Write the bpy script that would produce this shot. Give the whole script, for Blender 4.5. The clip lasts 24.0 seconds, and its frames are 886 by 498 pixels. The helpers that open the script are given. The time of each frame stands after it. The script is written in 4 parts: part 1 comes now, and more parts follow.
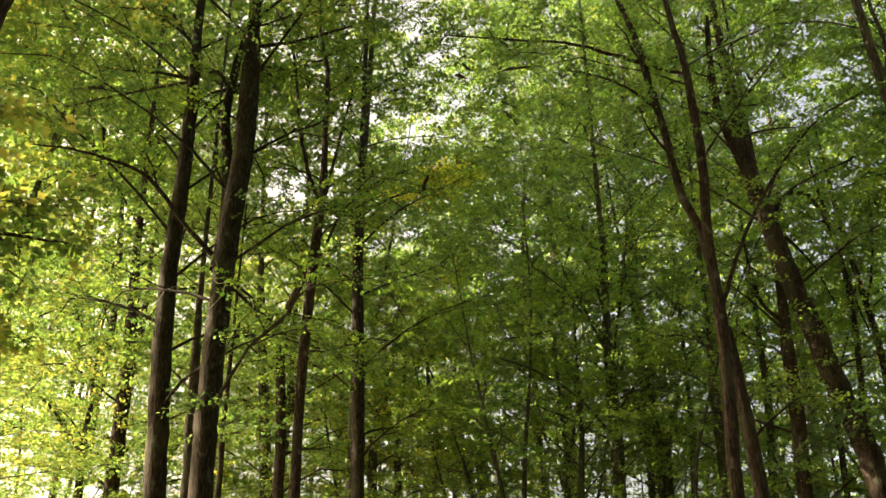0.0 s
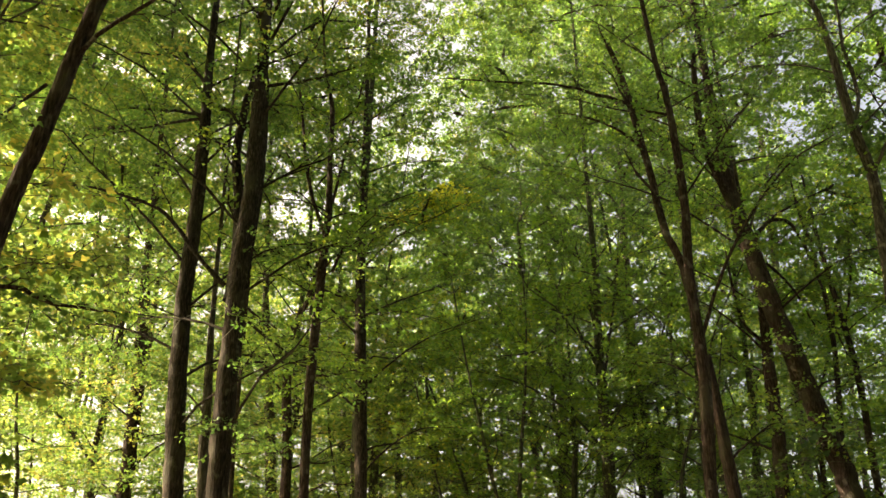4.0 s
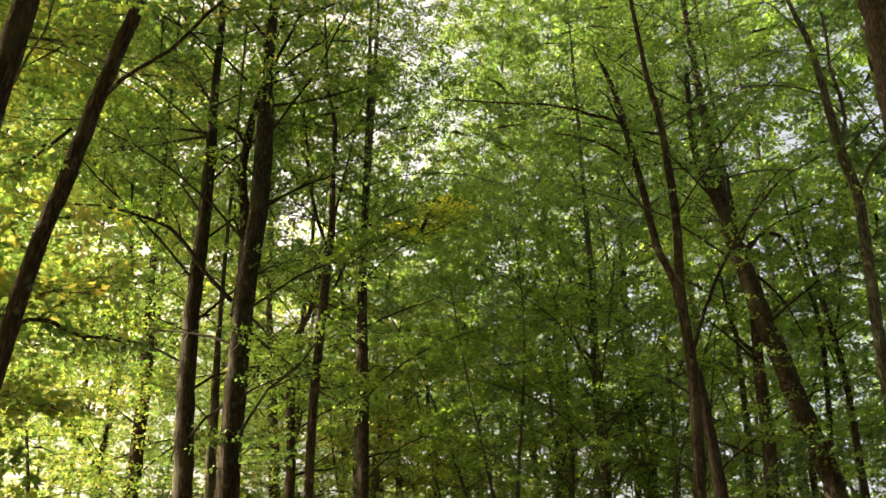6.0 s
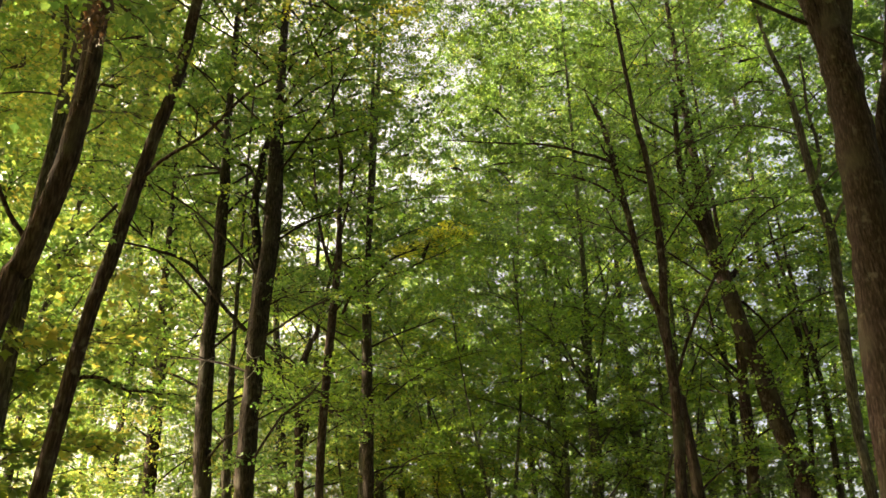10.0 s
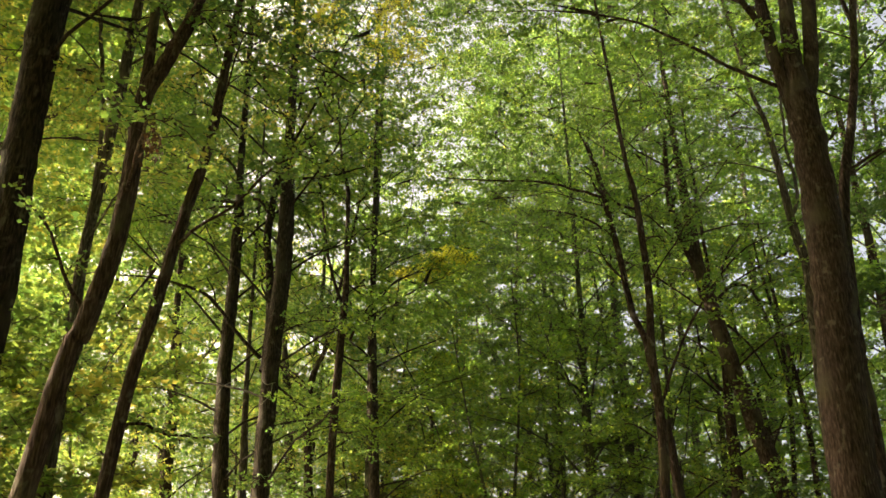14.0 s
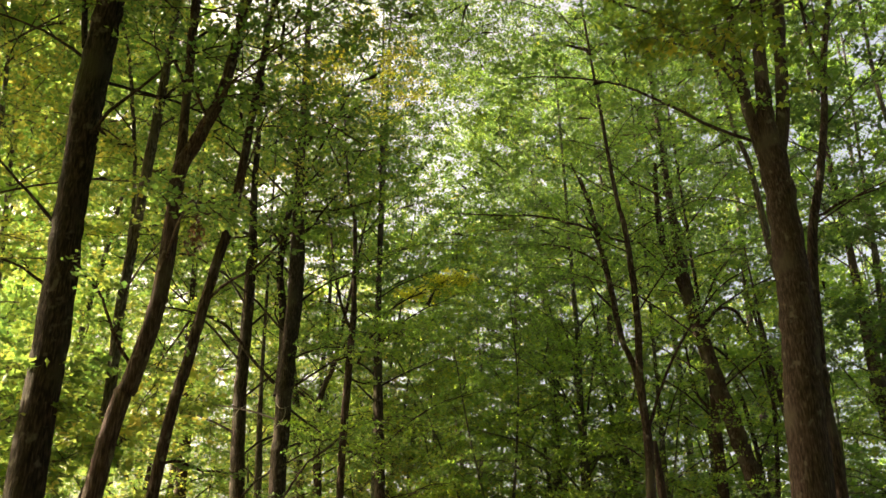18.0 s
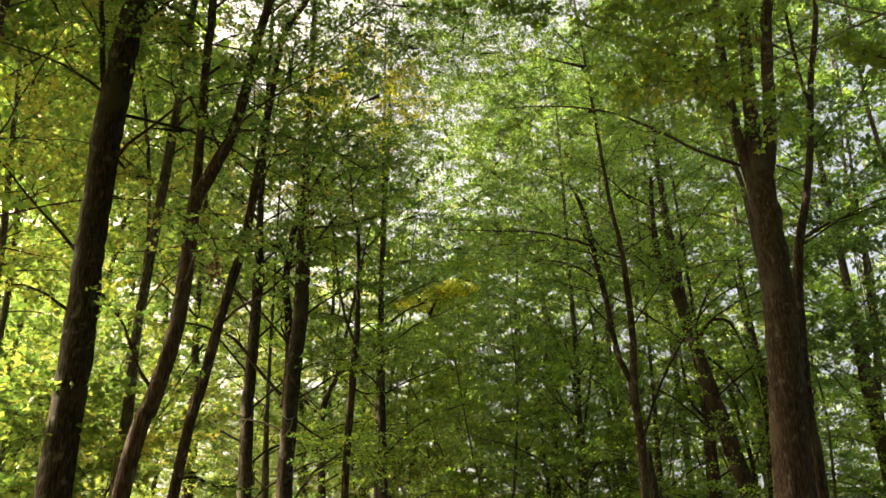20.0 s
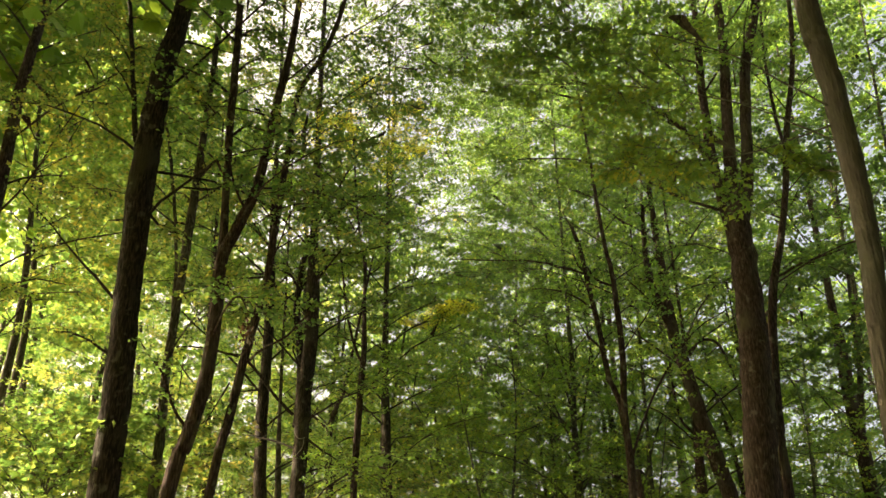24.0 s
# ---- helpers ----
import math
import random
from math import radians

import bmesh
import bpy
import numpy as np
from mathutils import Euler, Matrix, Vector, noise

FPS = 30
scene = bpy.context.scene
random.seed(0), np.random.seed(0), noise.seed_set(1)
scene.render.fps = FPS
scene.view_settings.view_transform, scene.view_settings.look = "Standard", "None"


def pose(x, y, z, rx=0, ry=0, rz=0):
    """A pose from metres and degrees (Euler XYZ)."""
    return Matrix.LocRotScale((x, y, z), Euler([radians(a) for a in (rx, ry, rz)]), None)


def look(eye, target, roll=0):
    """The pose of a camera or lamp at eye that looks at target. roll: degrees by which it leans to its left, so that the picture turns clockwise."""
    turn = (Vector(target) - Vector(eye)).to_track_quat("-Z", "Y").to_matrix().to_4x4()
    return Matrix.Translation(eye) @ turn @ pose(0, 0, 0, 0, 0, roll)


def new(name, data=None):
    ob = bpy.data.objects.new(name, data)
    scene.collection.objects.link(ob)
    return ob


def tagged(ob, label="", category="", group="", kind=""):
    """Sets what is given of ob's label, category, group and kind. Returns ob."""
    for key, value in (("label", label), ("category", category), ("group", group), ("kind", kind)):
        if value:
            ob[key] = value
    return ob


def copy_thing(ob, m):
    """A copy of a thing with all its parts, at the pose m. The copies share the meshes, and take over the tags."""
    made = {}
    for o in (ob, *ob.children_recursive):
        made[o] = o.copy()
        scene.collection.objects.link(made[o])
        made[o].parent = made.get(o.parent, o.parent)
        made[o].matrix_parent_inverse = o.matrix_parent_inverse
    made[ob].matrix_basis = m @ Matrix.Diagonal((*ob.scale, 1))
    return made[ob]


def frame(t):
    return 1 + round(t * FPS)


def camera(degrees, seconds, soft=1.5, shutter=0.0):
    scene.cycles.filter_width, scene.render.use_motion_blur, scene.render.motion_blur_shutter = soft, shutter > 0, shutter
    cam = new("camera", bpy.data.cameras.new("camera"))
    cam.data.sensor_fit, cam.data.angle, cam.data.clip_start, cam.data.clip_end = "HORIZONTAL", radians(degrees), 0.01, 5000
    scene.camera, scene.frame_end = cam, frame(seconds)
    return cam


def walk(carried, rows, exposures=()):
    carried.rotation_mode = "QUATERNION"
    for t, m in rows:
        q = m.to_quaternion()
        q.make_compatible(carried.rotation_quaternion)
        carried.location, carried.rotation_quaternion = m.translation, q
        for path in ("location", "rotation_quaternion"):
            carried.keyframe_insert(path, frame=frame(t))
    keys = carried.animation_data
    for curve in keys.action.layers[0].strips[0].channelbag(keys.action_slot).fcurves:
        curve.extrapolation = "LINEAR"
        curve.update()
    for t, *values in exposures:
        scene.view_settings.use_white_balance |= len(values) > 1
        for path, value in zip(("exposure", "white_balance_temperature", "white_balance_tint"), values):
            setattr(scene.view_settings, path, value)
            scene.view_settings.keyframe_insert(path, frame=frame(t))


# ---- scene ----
cam = camera(54.0, 24.0, 1.6)
EYE, TILT, EXPOSURE, KELVIN = 1.7, 25.7, 2.56, 9000
ROWS = [
    (0.0, 0.000, 0.000, 0.000, 0.000, 0.000),
    (1.5, -0.340, 0.201, -0.045, 0.003, 0.008),
    (3.0, -0.696, 0.410, -0.075, 0.006, 0.028),
    (4.5, -1.067, 0.628, -0.091, 0.006, 0.057),
    (6.0, -1.452, 0.854, -0.096, 0.005, 0.093),
    (7.5, -1.850, 1.088, -0.089, 0.002, 0.137),
    (9.0, -2.260, 1.329, -0.074, -0.005, 0.185),
    (10.5, -2.682, 1.578, -0.050, -0.015, 0.236),
    (12.0, -3.115, 1.833, -0.020, -0.029, 0.289),
    (13.5, -3.557, 2.094, 0.016, -0.047, 0.342),
    (15.0, -4.009, 2.361, 0.055, -0.071, 0.393),
    (16.5, -4.468, 2.634, 0.097, -0.100, 0.441),
    (18.0, -4.935, 2.912, 0.140, -0.135, 0.485),
    (19.5, -5.407, 3.195, 0.182, -0.176, 0.522),
    (21.0, -5.886, 3.482, 0.223, -0.224, 0.552),
    (22.5, -6.369, 3.773, 0.261, -0.280, 0.572),
    (24.0, -6.855, 4.069, 0.295, -0.343, 0.580),
]
walk(cam, [(t, pose(0, 0, EYE, TILT) @ pose(0, y, z, 90 + pitch, roll, yaw)) for t, y, z, yaw, pitch, roll in ROWS], [(0, EXPOSURE, KELVIN, 2), (24, EXPOSURE, KELVIN, 2)])

# ---- light ----
SUN = Vector((-0.85, 0.13, 0.50)).normalized()
world = bpy.data.worlds.new("sky")
scene.world = world
world.use_nodes = True
wn = world.node_tree
sky = wn.nodes.new("ShaderNodeTexSky")
sky.sky_type, sky.sun_disc = "NISHITA", False
sky.sun_elevation, sky.sun_rotation = math.asin(SUN.z), math.atan2(SUN.x, SUN.y)
sky.air_density, sky.dust_density, sky.ozone_density = 0.4, 10.0, 0.0
wn.nodes["Background"].inputs["Strength"].default_value = 0.15
wn.links.new(sky.outputs[0], wn.nodes["Background"].inputs[0])
sun = new("sun", bpy.data.lights.new("sun", "SUN"))
sun.data.energy, sun.data.angle, sun.data.color = 3.2, radians(0.5), (1.0, 0.93, 0.80)
sun.matrix_world = look(SUN * 60, (0, 0, 0))
scene.view_settings.exposure = EXPOSURE


# ---- materials ----
def material(name):
    m = bpy.data.materials.new(name)
    m.use_nodes = True
    return m, m.node_tree.nodes, m.node_tree.links, m.node_tree.nodes["Principled BSDF"]


def ramp(nodes, stops):
    r = nodes.new("ShaderNodeValToRGB")
    while len(r.color_ramp.elements) < len(stops):
        r.color_ramp.elements.new(0.5)
    for e, (at, colour) in zip(r.color_ramp.elements, stops):
        e.position, e.color = at, (*colour, 1)
    return r


def bark_material(name, dark, mid, pale, moss, lichen):
    """Grey-brown bark: long upright furrows, broad blotches of algae, small pale crusts of lichen."""
    m, nodes, links, bsdf = material(name)
    coord = nodes.new("ShaderNodeTexCoord")

    def noise(scale, stretch, detail):
        place, n = nodes.new("ShaderNodeMapping"), nodes.new("ShaderNodeTexNoise")
        place.inputs["Scale"].default_value = (scale, scale, scale * stretch)
        n.inputs["Scale"].default_value, n.inputs["Detail"].default_value = 1.0, detail
        links.new(coord.outputs["Object"], place.inputs[0])
        links.new(place.outputs[0], n.inputs["Vector"])
        return n.outputs[0]

    def blend(first, second, factor):
        mix = nodes.new("ShaderNodeMix")
        mix.data_type = "RGBA"
        links.new(factor, mix.inputs["Factor"])
        links.new(first, mix.inputs[6])
        mix.inputs[7].default_value = (*second, 1)
        return mix.outputs[2]

    def cut(value, low, high, most):
        r = ramp(nodes, [(low, (0, 0, 0)), (high, (most, most, most))])
        links.new(value, r.inputs[0])
        return r.outputs[0]

    furrow, knots = noise(46, 0.16, 6), noise(9, 0.5, 4)
    colour = ramp(nodes, [(0.34, dark), (0.52, mid), (0.70, pale)])
    links.new(furrow, colour.inputs[0])
    skin = blend(colour.outputs[0], moss, cut(noise(2.3, 0.7, 5), 0.52, 0.66, 0.75))
    skin = blend(skin, lichen, cut(noise(7.5, 0.8, 7), 0.60, 0.70, 0.6))
    links.new(skin, bsdf.inputs["Base Color"])
    bsdf.inputs["Roughness"].default_value = 0.92
    bsdf.inputs["Specular IOR Level"].default_value = 0.12
    relief = nodes.new("ShaderNodeMath")
    links.new(furrow, relief.inputs[0])
    links.new(knots, relief.inputs[1])
    bump = nodes.new("ShaderNodeBump")
    bump.inputs["Strength"].default_value, bump.inputs["Distance"].default_value = 1.0, 0.025
    links.new(relief.outputs[0], bump.inputs["Height"])
    links.new(bump.outputs[0], bsdf.inputs["Normal"])
    return m


def leaf_material(name, stops, light_boost):
    """A thin leaf: its own shade out of the ramp, boosted light passing through, a waxy face."""
    m, nodes, links, bsdf = material(name)
    geo, info = nodes.new("ShaderNodeNewGeometry"), nodes.new("ShaderNodeObjectInfo")
    coord = nodes.new("ShaderNodeTexCoord")
    drift = nodes.new("ShaderNodeTexNoise")
    drift.inputs["Scale"].default_value, drift.inputs["Detail"].default_value = 0.45, 2
    links.new(coord.outputs["Object"], drift.inputs["Vector"])
    a = nodes.new("ShaderNodeMath")
    a.operation = "MULTIPLY_ADD"
    a.inputs[1].default_value, a.inputs[2].default_value = 0.55, -0.28
    links.new(geo.outputs["Random Per Island"], a.inputs[0])
    b = nodes.new("ShaderNodeMath")
    b.operation = "MULTIPLY_ADD"
    b.inputs[1].default_value, b.inputs[2].default_value = 0.30, -0.15
    links.new(info.outputs["Random"], b.inputs[0])
    c = nodes.new("ShaderNodeMath")
    links.new(a.outputs[0], c.inputs[0])
    links.new(b.outputs[0], c.inputs[1])
    d = nodes.new("ShaderNodeMath")
    links.new(c.outputs[0], d.inputs[0])
    links.new(drift.outputs[0], d.inputs[1])
    shade = ramp(nodes, stops)
    links.new(d.outputs[0], shade.inputs[0])
    links.new(shade.outputs[0], bsdf.inputs["Base Color"])
    bsdf.inputs["Roughness"].default_value = 0.36
    bsdf.inputs["Specular IOR Level"].default_value = 0.5
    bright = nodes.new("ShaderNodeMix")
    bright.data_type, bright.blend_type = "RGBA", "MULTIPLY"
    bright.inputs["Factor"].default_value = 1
    # Transmitted colour raised above the leaf's own, brightening foliage in the dim wood.
    bright.inputs[7].default_value = (*light_boost, 1)
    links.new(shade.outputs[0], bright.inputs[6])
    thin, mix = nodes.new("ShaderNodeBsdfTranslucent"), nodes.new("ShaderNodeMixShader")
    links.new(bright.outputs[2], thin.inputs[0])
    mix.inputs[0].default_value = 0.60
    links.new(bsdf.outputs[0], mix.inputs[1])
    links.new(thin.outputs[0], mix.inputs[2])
    links.new(mix.outputs[0], nodes["Material Output"].inputs[0])
    return m


BARK = bark_material("bark_brown", (0.018, 0.0120, 0.0112), (0.045, 0.0292, 0.0262), (0.100, 0.071, 0.062), (0.080, 0.067, 0.054), (0.165, 0.148, 0.130))
# Darkened copy of the brown bark for a trunk that gets no sun.
BARK_SHADED = bark_material("bark_shaded", (0.0110, 0.0084, 0.0078), (0.0260, 0.0190, 0.0172), (0.062, 0.047, 0.041), (0.050, 0.044, 0.036), (0.125, 0.114, 0.100))
BARK_DARK = bark_material("bark_dark", (0.015, 0.0118, 0.0108), (0.036, 0.0270, 0.0240), (0.085, 0.066, 0.057), (0.068, 0.061, 0.049), (0.150, 0.138, 0.120))
# Grey bark; its paleness also paints sunlight on stems and haze on far trunks.
BARK_GREY_LIT_HAZED = bark_material("bark_grey_lit_hazed", (0.026, 0.0215, 0.0180), (0.066, 0.055, 0.046), (0.140, 0.122, 0.102), (0.125, 0.115, 0.090), (0.23, 0.212, 0.180))
BARK_SMOOTH = bark_material("bark_smooth", (0.058, 0.050, 0.043), (0.080, 0.070, 0.060), (0.104, 0.092, 0.079), (0.074, 0.070, 0.058), (0.135, 0.124, 0.108))
# Lighter green-grey bark: the haze over distant trunks is mixed into its colour.
BARK_HAZE_GREEN = bark_material("bark_haze_green", (0.026, 0.0255, 0.0185), (0.062, 0.060, 0.043), (0.125, 0.118, 0.090), (0.085, 0.098, 0.055), (0.20, 0.195, 0.155))
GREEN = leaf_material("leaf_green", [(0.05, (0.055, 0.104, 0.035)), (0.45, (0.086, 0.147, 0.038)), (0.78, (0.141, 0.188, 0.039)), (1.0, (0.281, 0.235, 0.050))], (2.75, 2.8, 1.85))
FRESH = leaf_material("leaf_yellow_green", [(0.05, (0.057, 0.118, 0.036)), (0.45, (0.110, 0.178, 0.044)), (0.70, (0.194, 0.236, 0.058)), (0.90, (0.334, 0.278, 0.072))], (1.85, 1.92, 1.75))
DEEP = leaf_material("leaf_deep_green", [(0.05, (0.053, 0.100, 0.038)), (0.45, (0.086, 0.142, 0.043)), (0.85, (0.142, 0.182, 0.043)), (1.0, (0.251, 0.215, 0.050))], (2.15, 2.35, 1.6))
# Dimmed copy of the deep green: shade on high crowns put into the colour.
SHADE = leaf_material("leaf_green_shaded", [(0.05, (0.045, 0.086, 0.036)), (0.45, (0.072, 0.122, 0.040)), (0.85, (0.120, 0.158, 0.042)), (1.0, (0.22, 0.19, 0.05))], (1.45, 1.55, 1.2))
# Gold passes on more light than it receives, lifting its shaded boughs.
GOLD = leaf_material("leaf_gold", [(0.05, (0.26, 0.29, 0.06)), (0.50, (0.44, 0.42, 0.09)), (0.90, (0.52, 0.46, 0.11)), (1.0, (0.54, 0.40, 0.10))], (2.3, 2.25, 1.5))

WITHERED = leaf_material("leaf_withered", [(0.05, (0.035, 0.019, 0.011)), (0.6, (0.07, 0.036, 0.020)), (1.0, (0.11, 0.065, 0.034))], (1.1, 1.0, 0.9))
DEAD_WOOD = bark_material("dead_wood", (0.16, 0.15, 0.13), (0.26, 0.24, 0.21), (0.36, 0.34, 0.30), (0.20, 0.19, 0.15), (0.42, 0.40, 0.36))


def floor_material():
    m, nodes, links, bsdf = material("leaf_litter")
    cell, grain = nodes.new("ShaderNodeTexVoronoi"), nodes.new("ShaderNodeTexNoise")
    cell.inputs["Scale"].default_value, grain.inputs["Scale"].default_value = 14, 0.6
    coord = nodes.new("ShaderNodeTexCoord")
    links.new(coord.outputs["Object"], cell.inputs["Vector"])
    links.new(coord.outputs["Object"], grain.inputs["Vector"])
    brown = ramp(nodes, [(0.0, (0.07, 0.04, 0.02)), (0.5, (0.16, 0.10, 0.05)), (1.0, (0.26, 0.19, 0.07))])
    links.new(cell.outputs["Color"], brown.inputs[0])
    mix = nodes.new("ShaderNodeMix")
    mix.data_type = "RGBA"
    links.new(grain.outputs[0], mix.inputs["Factor"])
    links.new(brown.outputs[0], mix.inputs[6])
    mix.inputs[7].default_value = (0.06, 0.08, 0.025, 1)
    links.new(mix.outputs[2], bsdf.inputs["Base Color"])
    bsdf.inputs["Roughness"].default_value = 0.95
    bump = nodes.new("ShaderNodeBump")
    bump.inputs["Distance"].default_value = 0.04
    links.new(cell.outputs["Distance"], bump.inputs["Height"])
    links.new(bump.outputs[0], bsdf.inputs["Normal"])
    return m


LITTER = floor_material()


# ---- mesh tools ----
def mesh_from(name, verts, faces, mat, smooth=False):
    """A mesh out of an array of corners and one of equal-sided faces."""
    me = bpy.data.meshes.new(name)
    n, k = faces.shape
    me.vertices.add(len(verts))
    me.vertices.foreach_set("co", np.ascontiguousarray(verts, dtype=np.float32).ravel())
    me.loops.add(n * k)
    me.loops.foreach_set("vertex_index", np.ascontiguousarray(faces, dtype=np.int32).ravel())
    me.polygons.add(n)
    me.polygons.foreach_set("loop_start", np.arange(0, n * k, k, dtype=np.int32))
    me.polygons.foreach_set("loop_total", np.full(n, k, dtype=np.int32))
    me.polygons.foreach_set("use_smooth", np.full(n, smooth))
    me.update(calc_edges=True)
    me.materials.append(mat)
    return me


def part(name, me, parent, label=""):
    ob = new(name, me)
    ob.parent = parent
    return tagged(ob, label)


def unit(v):
    return v / np.maximum(np.linalg.norm(v, axis=-1, keepdims=True), 1e-9)


def tubes(paths, radii, sides):
    """Round stems of equal node count: paths (n, k, 3), radii (n, k). Returns corners and quads."""
    n, k, _ = paths.shape
    along = unit(np.gradient(paths, axis=1))
    ref = np.where(np.abs(along[..., 2:3]) > 0.8, np.array([1.0, 0, 0]), np.array([0, 0, 1.0]))
    ref[:] = ref[:, :1]
    u = unit(np.cross(along, ref))
    v = np.cross(along, u)
    a = np.arange(sides) * 2 * np.pi / sides
    ring = u[:, :, None] * np.cos(a)[:, None] + v[:, :, None] * np.sin(a)[:, None]
    verts = paths[:, :, None] + ring * radii[:, :, None, None]
    i = np.arange(n)[:, None, None] * k * sides + np.arange(k - 1)[None, :, None] * sides + np.arange(sides)
    j = np.arange(n)[:, None, None] * k * sides + np.arange(k - 1)[None, :, None] * sides + (np.arange(sides) + 1) % sides
    faces = np.stack([i, j, j + sides, i + sides], -1).reshape(-1, 4)
    return verts.reshape(-1, 3), faces


def joined(pieces):
    verts, faces, at = [], [], 0
    for v, f in pieces:
        verts.append(v)
        faces.append(f + at)
        at += len(v)
    return np.concatenate(verts), np.concatenate(faces)


def grafted(limb, shoots):
    """A limb with its shoots and twigs as one mesh, each joined to its bearer by a small collar."""
    pieces = [limb] + shoots
    v, f = joined(pieces)
    collars, at = [], 0
    for i, (bearer, child) in enumerate(zip(pieces, pieces[1:])):
        own = at + len(bearer[0])
        nodes = (12 if len(shoots) > 1 else 6) if i == 0 else 6
        first = np.arange(own, own + len(child[0]), nodes)
        near = np.array([at + int(np.argmin(((bearer[0] - v[k]) ** 2).sum(1))) for k in first])
        collars.append(np.stack([near, np.maximum(near - 1, at), first, first + 1], -1))
        at = own
    return v, np.concatenate([f] + collars)


def spline(nodes, steps):
    """A smooth line through nodes of (x, y, z, radius)."""
    p = np.array(nodes, float)
    p = np.vstack([2 * p[0] - p[1], p, 2 * p[-1] - p[-2]])
    out = []
    for i in range(1, len(p) - 2):
        for s in range(steps):
            u = s / steps
            out.append(0.5 * (2 * p[i] + (p[i + 1] - p[i - 1]) * u + (2 * p[i - 1] - 5 * p[i] + 4 * p[i + 1] - p[i + 2]) * u * u
                              + (3 * p[i] - p[i - 1] - 3 * p[i + 1] + p[i + 2]) * u ** 3))
    out.append(p[-2])
    return np.array(out)


def trunk_mesh(line, sides, rng, mat, flare=True):
    """A trunk along the line: knobbly, with shallow flutes and a root flare."""
    path, r = line[:, :3], np.maximum(line[:, 3], 0.006)
    path = path + rng.normal(0, 0.045, path.shape) * r[:, None]
    if flare:
        r = r * (1 + 0.7 * np.exp(-np.maximum(path[:, 2], 0) / 0.35))
    verts, faces = tubes(path[None], r[None], sides)
    rings = verts.reshape(len(r), sides, 3)
    a = np.arange(sides) * 2 * np.pi / sides
    h = path[:, 2:3]
    swell = (1 + 0.05 * np.sin(3 * a + 0.35 * h + rng.uniform(0, 6)) + 0.04 * np.sin(5 * a - 0.5 * h + rng.uniform(0, 6))
             + 0.035 * np.sin(1.7 * h + rng.uniform(0, 6)) * np.cos(a + 0.8 * h) + rng.normal(0, 0.014, (len(r), sides)))
    rings = path[:, None] + (rings - path[:, None]) * swell[..., None]
    return mesh_from("trunk", rings.reshape(-1, 3), faces, mat, True)


OVAL = (np.array([(0, 0, 0), (-0.45, 0.48, 0.10), (0, 1, 0), (0.45, 0.48, 0.10)]), np.array([(0, 2, 1), (0, 3, 2)]))
LOBED = (np.array([(0, 0, 0), (-0.52, 0.40, 0.10), (-0.20, 0.55, 0.02), (0, 1, -0.06), (0.20, 0.55, 0.02), (0.52, 0.40, 0.10)]),
         np.array([(0, 2, 1), (0, 3, 2), (0, 4, 3), (0, 5, 4)]))


def leaf_mesh(name, points, heading, sizes, shape, rng, mat, tilt=0.45):
    """Leaves at the points, each turned its own way, faces mostly upward and tips hanging."""
    corners, tris = shape
    n = len(points)
    ahead = unit(heading + rng.normal(0, 0.55, (n, 3)) + np.array([0, 0, -0.30]))
    up = unit(np.array([0, 0, 1.0]) + rng.normal(0, tilt, (n, 3)))
    side = unit(np.cross(ahead, up))
    up = np.cross(side, ahead)
    local = corners[None] * sizes[:, None, None]
    local = local * np.stack([rng.uniform(0.8, 1.15, n), np.ones(n), rng.uniform(-0.6, 1.6, n)], -1)[:, None]
    verts = points[:, None] + local[..., :1] * side[:, None] + local[..., 1:2] * ahead[:, None] + local[..., 2:] * up[:, None]
    faces = (np.arange(n)[:, None, None] * len(corners) + tris[None]).reshape(-1, 3)
    return mesh_from(name, verts.reshape(-1, 3), faces, mat)


